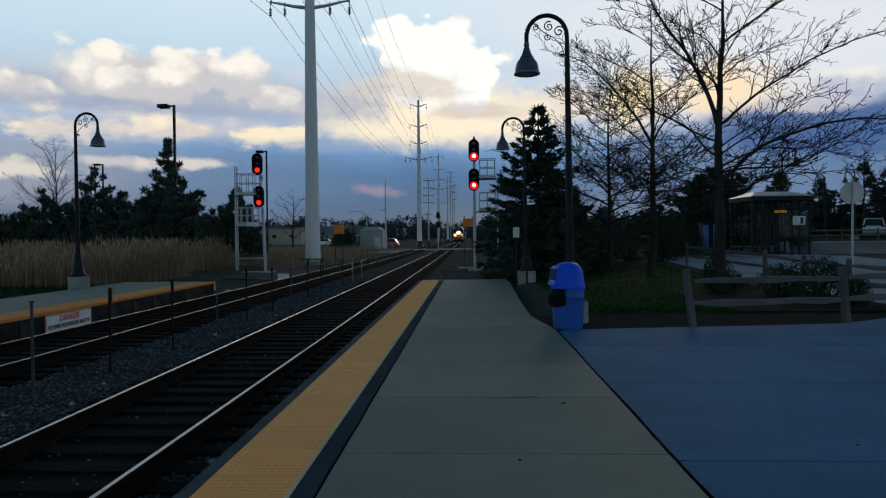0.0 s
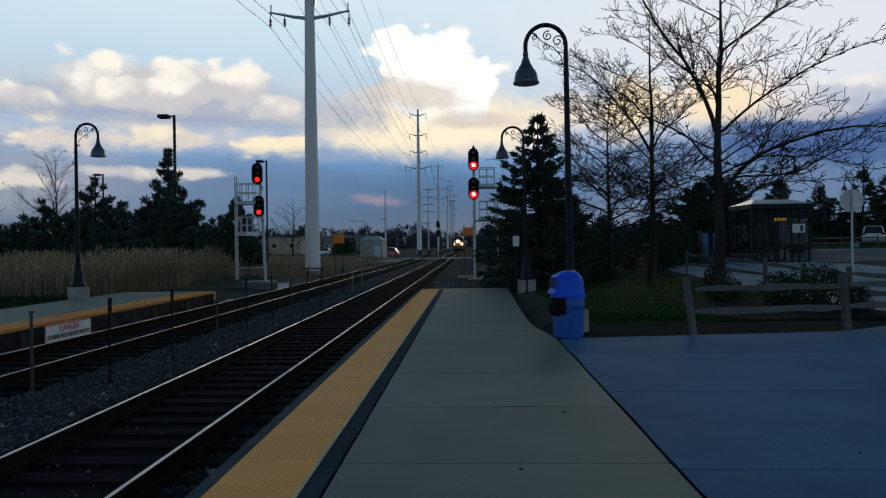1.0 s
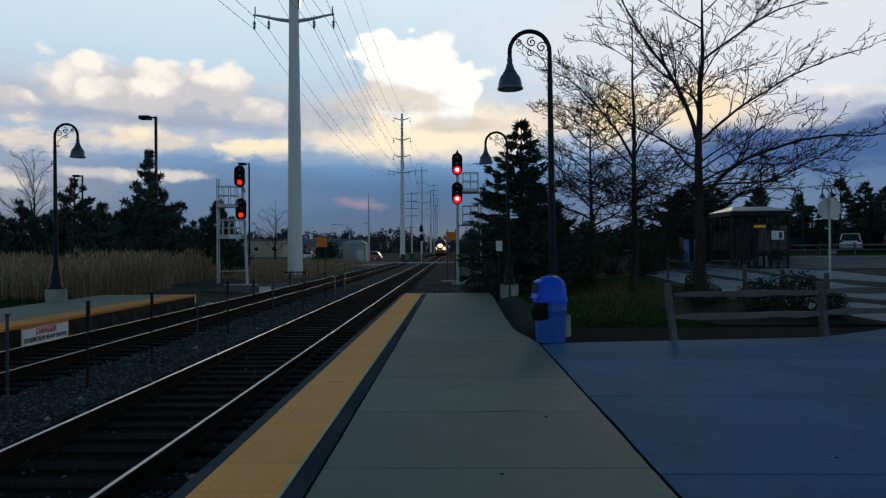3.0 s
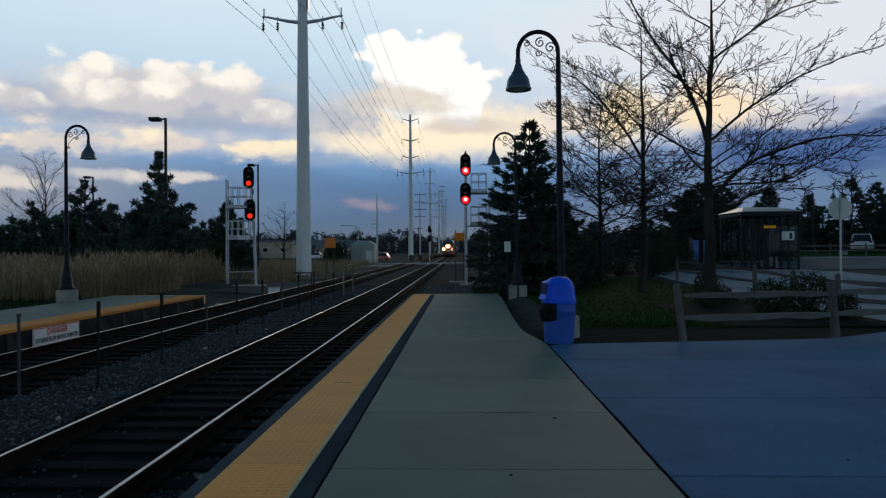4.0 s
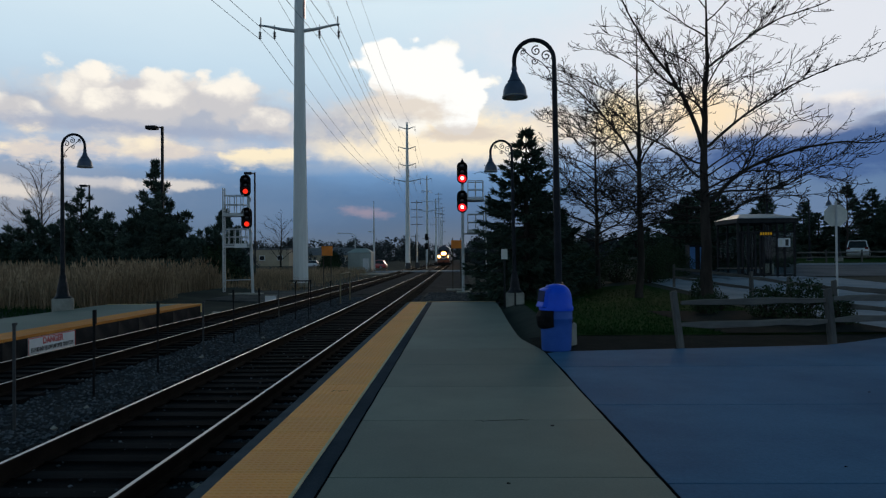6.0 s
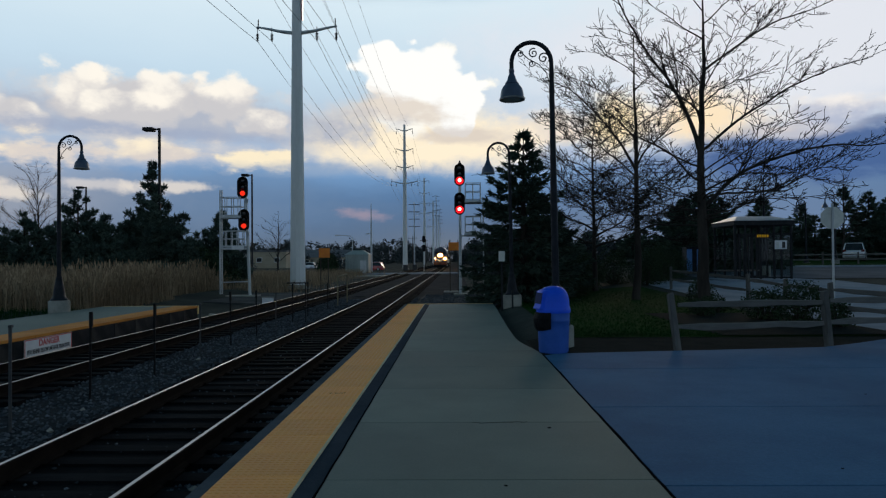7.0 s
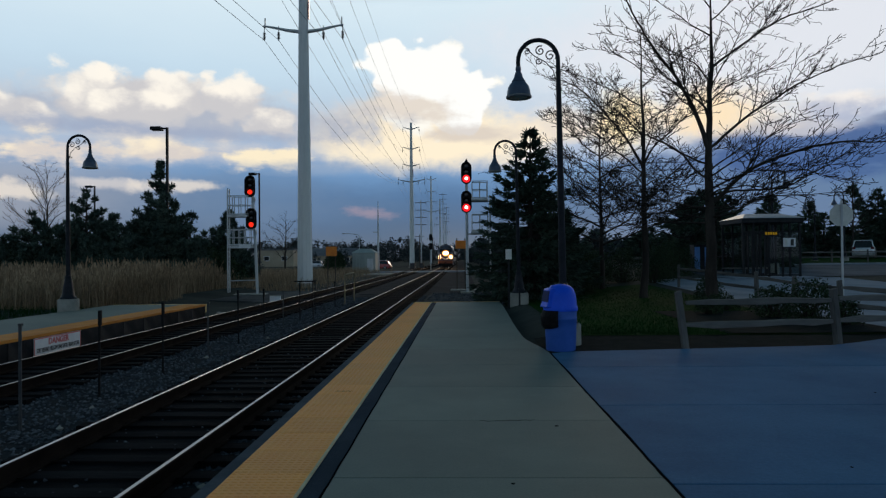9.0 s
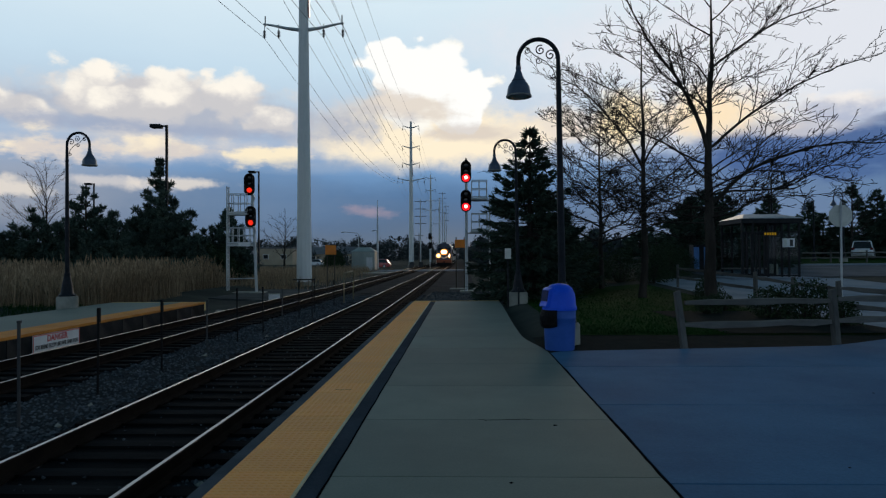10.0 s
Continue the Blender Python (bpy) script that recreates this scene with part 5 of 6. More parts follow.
# ---------------------------------------------------------------- conifers
def conifer(at, height, width, seed, label, mat, pine=False, name="spruce_tree", low=0.02, tuft=0.17, count=1.0):
    """Spruce: tiers of drooping sprays. Pine: upswept boughs that end in round clumps of needles."""
    rng = random.Random(seed)
    t = thing(name, at, label, "tree", "conifers")
    wood, leaf = Geo(), Geo()
    wood.tube([(0, 0, -0.3), (0, 0, height * 0.5), (0.03, 0.0, height * 0.99)], [0.17, 0.10, 0.012], 8)

    def sprig(p, d, size, blades=4):
        for _ in range(blades):
            s = d.cross(Vector((rng.gauss(0, 1), rng.gauss(0, 1), rng.gauss(0, 1)))).normalized()
            e = (d * rng.uniform(0.4, 1.0) + s * rng.uniform(-0.7, 0.7) + Vector((0, 0, rng.uniform(-0.35, 0.25)))).normalized()
            w = s.cross(e).normalized() * size * 0.20
            leaf.tri(p - w, p + w, p + e * size * rng.uniform(0.8, 1.5))

    def clump(p, r):
        for _ in range(int(26 + 60 * r)):
            d = Vector((rng.gauss(0, 1), rng.gauss(0, 1), rng.gauss(0.2, 0.8))).normalized()
            q = p + d * r * rng.random() ** 0.5
            s = d.cross(Vector((rng.gauss(0, 1), rng.gauss(0, 1), rng.gauss(0, 1)))).normalized() * 0.05
            leaf.tri(q - s, q + s, q + (d + Vector((0, 0, 0.3))) * tuft * rng.uniform(0.6, 1.2))

    tier = max(0.36, height / 17)
    lobes = [(rng.uniform(0, 6.283), rng.uniform(0.1, 0.9), rng.uniform(0.7, 1.25)) for _ in range(9)]
    n = int(height * (15 if not pine else 21) * count)
    for i in range(n):
        f = low + (1 - low) * ((i + rng.random()) / n) ** (1.35 if pine else 1.15)
        az = rng.uniform(0, 6.283)
        if pine and f > 0.5 and rng.random() < 0.35 + 0.45 * f:
            continue
        if pine:
            prof = max(0.07, min(1.0, 1.65 * (1 - f))) * rng.uniform(0.75, 1.15)
            for la, lf, ls in lobes:
                prof *= 1 + (ls - 1) * math.exp(-((math.cos(az - la) - 1) ** 2) * 4 - ((f - lf) / 0.14) ** 2)
        else:
            # boughs stand in whorls, with gaps of sky between them higher up
            f = min(0.985, (math.floor(f * height / tier) + 0.5 + rng.gauss(0, 0.13)) * tier / height)
            prof = max(0.05, min(1.0, 1.62 * (1 - f)))
        L = max(0.14, width / 2 * prof * rng.uniform(0.62, 1.12))
        tilt = (-0.30 + 0.70 * f if not pine else 0.28 + 0.5 * f) + rng.uniform(-0.12, 0.14)
        p = Vector((0, 0, f * height - (0.25 * L if pine else 0)))
        d = Vector((math.cos(az), math.sin(az), tilt)).normalized()
        m = max(3, int(L / (tuft * 0.62)))
        pts = [p]
        for j in range(m):
            d = (d + Vector((rng.gauss(0, 0.06), rng.gauss(0, 0.06), -0.03 + 0.10 * j / m + (0.05 if pine else 0)))).normalized()
            p = p + d * (L / m)
            pts.append(p)
            if pine and j >= m * 0.3 and rng.random() < 0.75:
                clump(p + Vector((rng.gauss(0, 0.12), rng.gauss(0, 0.12), 0.05)), rng.uniform(0.08, 0.20))
            elif not pine and j >= m * 0.22:
                spread = 0.30 * L * (1 - j / m) + 0.05
                for _ in range(4):
                    off = Vector((-d.y, d.x, 0)) * rng.uniform(-1, 1) * spread + Vector((0, 0, rng.uniform(-0.16, 0.03)))
                    sprig(p + off, (d + off * 0.8).normalized(), tuft * rng.uniform(0.7, 1.3))
        if pine:
            clump(p, rng.uniform(0.10, 0.20))
        else:
            sprig(p, d, tuft * 1.2)
        wood.tube(pts, [0.022 * (1 - 0.9 * j / len(pts)) + 0.004 for j in range(len(pts))], 3, caps=False)
    part("trunk", wood, BARK, t, "dark trunk and branches")
    part("crown", leaf, mat, t, "dark green needle sprays")
    return t


conifer(pose(2.72, 27.4, -0.2), 6.95, 4.7, 2, "dark green spruce tree beside the platform end", NEEDLE, count=1.9, tuft=0.2)
conifer(pose(3.7, 30.6, -0.1), 4.6, 4.8, 12, "dark spruce behind the lamp", NEEDLE, count=1.8, tuft=0.2)
conifer(pose(-20.6, 46, -0.3), 8.5, 5.8, 3, "ragged dark pine behind the reeds", NEEDLE_PINE, True, "pine_tree", 0.06, 0.24, 1.5)
conifer(pose(-25.2, 45, -0.3), 6.7, 5.6, 4, "broad dark pine behind the reeds", NEEDLE_PINE, True, "pine_tree", 0.04, 0.24, 1.5)
conifer(pose(-18.4, 45.5, -0.3), 4.3, 4.4, 14, "low dark pine behind the reeds", NEEDLE_PINE, True, "pine_tree", 0.04, 0.24, 1.5)
conifer(pose(-22.8, 44, -0.3), 4.8, 5.6, 24, "low dark pine behind the reeds", NEEDLE_PINE, True, "pine_tree", 0.04, 0.24, 1.5)
conifer(pose(-17.0, 49, -0.3), 5.3, 4.8, 34, "rounded dark pine behind the signal", NEEDLE_PINE, True, "pine_tree", 0.03, 0.24, 1.7)
conifer(pose(-28.8, 45, -0.3), 5.0, 6.0, 44, "low dark pine behind the reeds", NEEDLE_PINE, True, "pine_tree", 0.04, 0.24, 1.3)
for x, y, h, w, s in ((15.3, 46, 5.0, 4.6, 81), (17.4, 47.5, 5.0, 6.0, 82), (22.2, 50, 5.2, 4.6, 83), (36.5, 70, 4.6, 6.0, 85), (33.5, 71, 4.2, 6.0, 86), (41.6, 69.5, 7.0, 5.0, 87), (45.2, 72, 6.8, 5.5, 88)):
    conifer(pose(x, y, ground_z(x, y) - 0.1), h, w, s, "dense dark conifer behind the shelter", NEEDLE, False, "spruce_tree", 0.02, 0.26, 1.7)
for x, y, h, w, s in ((21.5, 62, 6.4, 9.0, 51), (18.0, 66, 3.2, 6.0, 53), (23.8, 64, 5.4, 8.0, 61), (15.5, 60, 2.8, 5.0, 62), (28.5, 66, 4.4, 7.0, 63), (26.5, 70, 7.0, 6.0, 54), (31.5, 72, 4.8, 4.4, 55), (40.5, 72, 7.6, 4.6, 56), (43.5, 70, 5.6, 4.4, 57), (13.5, 70, 3.0, 5.0, 58), (37.0, 74, 6.0, 4.6, 59), (19.5, 58, 5.4, 5.0, 60)):
    conifer(pose(x, y, ground_z(x, y) - 0.1), h, w, s, "distant dark conifer beyond the car park", NEEDLE, False, "spruce_tree", 0.03, 0.36, 0.9)


# ---------------------------------------------------------------- shrubs
def shrub(x, y, w, h, seed, label, leafy=1.0, mat=SHRUB, size=0.06):
    rng = random.Random(seed)
    t = thing("shrub", pose(x, y, ground_z(x, y)), label, "shrub", "shrubs")
    wood, leaf = Geo(), Geo()
    for _ in range(26):
        a, r = rng.uniform(0, 6.283), w / 2 * math.sqrt(rng.random())
        e = Vector((r * math.cos(a), r * math.sin(a), h * (1 - 0.55 * (2 * r / w) ** 2) * rng.uniform(0.7, 1.05)))
        wood.tube([(0.15 * e.x, 0.15 * e.y, -0.1), e * 0.55 + Vector((0, 0, 0.05)), e], [0.016, 0.010, 0.004], 4, caps=False)
    for _ in range(int(1500 * leafy * w * h)):
        a, c, r = rng.uniform(0, 6.283), rng.uniform(0.0, 1), rng.random() ** 0.4
        rr = w / 2 * r * math.sqrt(max(0, 1 - (c - 0.35) ** 2 * 1.6)) * (1 + 0.22 * math.sin(3 * a + seed + 5 * c))
        p = Vector((rr * math.cos(a), rr * math.sin(a), 0.05 + h * c * (0.9 + 0.16 * math.sin(4 * a + seed))))
        d = Vector((rng.gauss(0, 1), rng.gauss(0, 1), rng.gauss(0.3, 1))).normalized()
        s = d.cross(Vector((rng.gauss(0, 1), rng.gauss(0, 1), rng.gauss(0, 1)))).normalized() * size * 0.4
        leaf.tri(p - s, p + s, p + d * size * rng.uniform(0.8, 1.4))
    part("stem", wood, BARK, t, "thin brown stems")
    part("foliage", leaf, mat, t, "small dark leaves")


for x, y, w, h, s in ((8.4, 36.5, 2.0, 1.75, 1), (10.6, 36.5, 2.1, 2.0, 2), (9.6, 34.5, 1.7, 1.3, 9), (5.0, 31.5, 2.4, 2.2, 3), (6.0, 34.0, 2.6, 1.9, 4), (7.0, 38.5, 2.4, 1.8, 5), (12.0, 39.0, 2.4, 1.6, 6), (4.2, 33.5, 2.6, 2.4, 7), (5.6, 37.0, 2.8, 2.2, 8)):
    shrub(x, y, w, h, s, "rounded dark green shrub on the lawn")
for x, y, w, h, s in ((-17.5, 46.5, 4.5, 2.6, 31), (-21, 47.5, 5.0, 3.0, 32), (-25, 47, 5.0, 3.2, 33), (-29, 46, 5.0, 3.2, 34), (-33, 45.5, 5.0, 3.4, 35), (-37, 45, 5.5, 3.6, 36)):
    shrub(x, y, w, h, s, "dark tangled thicket behind the reeds", 0.35, SHRUB, 0.14)
for x, y, w, h, s in ((8.7, 17.5, 1.35, 1.0, 21), (8.2, 18.4, 1.0, 0.8, 22), (9.0, 16.3, 0.7, 0.6, 23), (7.0, 19.6, 0.8, 0.5, 24), (8.6, 24.2, 1.0, 0.8, 25), (7.9, 21.0, 0.9, 0.45, 26)):
    shrub(x, y, w, h, s, "low leafy shrub beside the split rail fence", 1.1, SHRUB, 0.06)
shrub(-18.9, 100, 3.2, 2.6, 41, "dark rounded bush behind the orange marker board", 0.5, SHRUB, 0.16)


# ---------------------------------------------------------------- reeds and far woods
def reeds():
    rng = random.Random(9)
    g = Geo()
    for _ in range(30000):
        y = 25.5 + 20 * rng.random() ** 1.3
        x0 = -13.6 - 0.05 * (y - 25) if y < 34 or y > 46 else -15.2
        x = x0 - (24 * rng.random() ** 1.2)
        if y < 31 and x < -13.9 - 0.9 * (31 - y) * 2.2:
            continue
        z = ground_z(x, y) - 0.05
        h = rng.uniform(0.7, 2.0) * (0.85 + 0.45 * noise.noise((x * 0.3, y * 0.3, 3)))
        a, w = rng.uniform(0, 6.283), rng.uniform(0.008, 0.016)
        dx, dy, lx, ly = w * math.cos(a), w * math.sin(a), rng.gauss(0, 0.16), rng.gauss(0, 0.16)
        m = Vector((x + lx * 0.35, y + ly * 0.35, z + h * 0.6))
        g.quad((x - dx, y - dy, z), (x + dx, y + dy, z), m + Vector((dx, dy, 0)), m - Vector((dx, dy, 0)))
        g.tri(m - Vector((dx, dy, 0)), m + Vector((dx, dy, 0)), (x + lx, y + ly, z + h))
        if rng.random() < 0.45:
            p = Vector((x + lx * 0.9, y + ly * 0.9, z + h * 0.9))
            g.tri(p + Vector((-0.035, 0, 0)), p + Vector((0.035, 0, 0.02)), p + Vector((lx * 0.3, 0, 0.24)))
    tagged(part("reed_bed", g, REED), "tall dry tan reeds beside the far platform", "reeds", kind="stuff")
    g = Geo()
    for _ in range(16000):
        x = rng.uniform(-30, -9.9)
        y = 44 + 60 * rng.random() ** 1.4
        if x > -10.4 - 0.02 * y and rng.random() < 0.8:
            continue
        z, h, a = ground_z(x, y) - 0.03, rng.uniform(0.35, 0.95), rng.uniform(0, 6.283)
        dx, dy = 0.02 * math.cos(a), 0.02 * math.sin(a)
        g.tri((x - dx, y - dy, z), (x + dx, y + dy, z), (x + rng.gauss(0, 0.12), y + rng.gauss(0, 0.12), z + h))
    tagged(part("dry_grass", g, REED), "dry tan grass along the tracks", "grass", kind="stuff")
    g = Geo()
    for _ in range(9000):
        x, y = rng.uniform(-24, -13.2), rng.uniform(15, 27)
        z, h, a = ground_z(x, y) - 0.02, rng.uniform(0.08, 0.3), rng.uniform(0, 6.283)
        dx, dy = 0.012 * math.cos(a), 0.012 * math.sin(a)
        g.tri((x - dx, y - dy, z), (x + dx, y + dy, z), (x + rng.gauss(0, 0.06), y + rng.gauss(0, 0.06), z + h))
    tagged(part("green_verge", g, GRASS), "green grass behind the far platform", "grass", kind="stuff")


reeds()


def woods():
    rng = random.Random(77)
    g = Geo()

    def clump(x, y, z, r):
        for _ in range(44):
            d = Vector((rng.gauss(0, 1), rng.gauss(0, 1), rng.gauss(0, 0.9))).normalized()
            p = Vector((x, y, z)) + d * r * rng.uniform(0.2, 1.0)
            s = Vector((rng.gauss(0, 1), rng.gauss(0, 1), rng.gauss(0, 1))).normalized() * r * 0.17
            e = s.cross(d).normalized() * r * 0.17
            g.quad(p - s, p + e, p + s, p - e)

    for _ in range(900):
        y = rng.uniform(280, 520)
        x = rng.uniform(-0.75, 0.75) * y
        if abs(x + 5) < 13:
            continue
        h = rng.uniform(5.5, 10.5)
        for j in range(4):
            clump(x + rng.gauss(0, 1.6), y + rng.gauss(0, 1.5), h * (j + 0.6) / 4, h * 0.28)
    for _ in range(130):
        y = rng.uniform(120, 260)
        x = rng.choice((rng.uniform(-0.6, -0.12) * y, rng.uniform(0.05, 0.5) * y))
        h = rng.uniform(2.0, 5.0)
        for j in range(4):
            clump(x + rng.gauss(0, 1.0), y + rng.gauss(0, 1), h * (j + 0.6) / 4, h * 0.3)
    for _ in range(60):
        x, y, h = rng.uniform(-30, 18), rng.uniform(425, 520), rng.uniform(6.0, 10.0)
        for j in range(4):
            clump(x + rng.gauss(0, 1.6), y + rng.gauss(0, 1.5), h * (j + 0.6) / 4, h * 0.28)
    for _ in range(70):
        y = rng.uniform(120, 260)
        x = rng.uniform(3.0, 0.09 * y)
        h = rng.uniform(3.5, 6.5)
        for j in range(4):
            clump(x + rng.gauss(0, 0.9), y + rng.gauss(0, 0.9), h * (j + 0.6) / 4, h * 0.3)
    for _ in range(90):
        y = rng.uniform(60, 130)
        x = rng.uniform(3.5, 0.16 * y + 4)
        h = rng.uniform(2.0, 4.4)
        for j in range(4):
            clump(x + rng.gauss(0, 0.7), y + rng.gauss(0, 0.7), h * (j + 0.6) / 4, h * 0.3)
    tagged(part("far_woods", g, FARWOOD), "low dusky woods along the horizon", "woods", kind="stuff")


woods()


# ---------------------------------------------------------------- buildings, shelter, vehicles
def equipment_hut():
    t = thing("equipment_hut", pose(-15.05, 105, -0.5), "grey-green sheet metal railway equipment hut, hipped roof", "hut")
    part("wall", Geo().box(-1.75, 1.75, -1.6, 1.6, 0, 3.0), HUT_GREEN, t, bevel=0.02)
    part("roof", Geo().loft([[(-1.9, -1.75, 3.0), (1.9, -1.75, 3.0), (1.9, 1.75, 3.0), (-1.9, 1.75, 3.0)], [(-0.9, -0.5, 3.65), (0.9, -0.5, 3.65), (0.9, 0.5, 3.65), (-0.9, 0.5, 3.65)]]), HUT_GREEN, t)
    for j in range(8):
        part("seam", Geo().box(-1.6 + 0.45 * j, -1.57 + 0.45 * j, -1.64, -1.6, 0.05, 2.95), HUT_GREEN, t)
    part("door", Geo().box(0.5, 1.4, -1.66, -1.6, 0.05, 2.1), GALV, t, "grey steel door", bevel=0.01)
    t = thing("bollard_box", pose(-13.6, 101.5, -0.5), "small grey trackside box on a post", "box")
    part("box", Geo().box(-0.2, 0.2, -0.2, 0.2, 0.0, 1.3), GALV, t, bevel=0.02)


equipment_hut()


def far_building(x, y, w, d, h, wall, label, flat=True):
    t = thing("distant_building", pose(x, y, -0.5), label, "building", "distant buildings")
    part("wall", Geo().box(-w / 2, w / 2, 0, d, 0, h), wall, t)
    if flat:
        part("roof", Geo().box(-w / 2 - 0.2, w / 2 + 0.2, -0.2, d + 0.2, h, h + 0.4), GREY_ROOF, t)
    else:
        part("roof", Geo().loft([[(-w / 2 - 0.4, -0.4, h), (w / 2 + 0.4, -0.4, h), (w / 2 + 0.4, d + 0.4, h), (-w / 2 - 0.4, d + 0.4, h)], [(-w / 2, d / 2 - 0.1, h + 2.2), (w / 2, d / 2 - 0.1, h + 2.2), (w / 2, d / 2 + 0.1, h + 2.2), (-w / 2, d / 2 + 0.1, h + 2.2)]]), GREY_ROOF, t)
    n = max(2, int(w / 4))
    for j in range(n):
        cx = -w / 2 + w * (j + 0.5) / n
        win = part("window", Geo().box(cx - 0.7, cx + 0.7, -0.06, 0.02, h * 0.4, h * 0.4 + 1.2), SIGN_WHITE, t)
        part("pane", Geo().box(cx - 0.6, cx + 0.6, -0.08, -0.05, h * 0.4 + 0.1, h * 0.4 + 1.1), CAR_GLASS, win)


far_building(-47, 170, 9, 8, 4.4, BEIGE_WALL, "low beige building beyond the reeds")
far_building(-41, 205, 24, 10, 4.0, WHITE_WALL, "long low pale building beyond the tracks")
far_building(-37, 190, 14, 10, 3.0, BEIGE_WALL, "low brown building with grey pitched roof", False)
far_building(-62, 215, 14, 10, 4.2, WHITE_WALL, "low pale building beyond the pines")
far_building(64, 150, 22, 10, 5.0, BEIGE_WALL, "low building beyond the car park")


def mast():
    t = thing("radio_mast", pose(-13.9, 112, -0.5), "slim grey pole with small bracket beside the hut", "mast")
    part("shaft", Geo().tube([(0, 0, 0), (0, 0, 6.5), (0, 0, 11.6)], [0.20, 0.15, 0.05], 8), GALV, t, smooth=50)
    part("bracket", Geo().box(-0.9, 0.0, -0.05, 0.05, 6.4, 6.55), GALV, t)
    t = thing("cobra_lamp", pose(-19.0, 125, -0.5), "distant grey cobra-head road lamp", "street lamp")
    part("pole", Geo().tube([(0, 0, 0), (0, 0, 6.3), (-0.4, 0, 6.6), (-2.6, 0, 6.8)], [0.1, 0.07, 0.06, 0.05], 6), GALV, t)
    part("lamp_head", Geo().box(-3.2, -2.5, -0.15, 0.15, 6.68, 6.86), GALV, t, bevel=0.04)


mast()


def crossing_signals():
    """Small trackside signal and cabinets at the crossing."""
    t = thing("trackside_signal", pose(-6.0, 128, -0.5), "distant black trackside signal on a grey mast", "signal")
    part("mast", Geo().tube([(0, 0, 0), (0, 0, 6.6)], 0.09, 8), GALV, t)
    for z in (4.3, 6.0):
        part("signal_head", Geo().prism(stadium(0.6, 1.3), -0.1, 0.1).moved(pose(0, -0.2, z, 90)), BLACK_PAINT, t)
    for x, y in ((-9.6, 130), (-8.2, 136)):
        t = thing("trackside_cabinet", pose(x, y, -0.5), "grey steel trackside cabinet", "cabinet", "trackside cabinets")
        part("body", Geo().box(-0.45, 0.45, -0.4, 0.4, 0.0, 1.2), POST_GREY, t, bevel=0.03)
        part("door", Geo().box(-0.38, 0.38, -0.44, -0.4, 0.1, 1.1), POST_GREY, t, bevel=0.01)


crossing_signals()


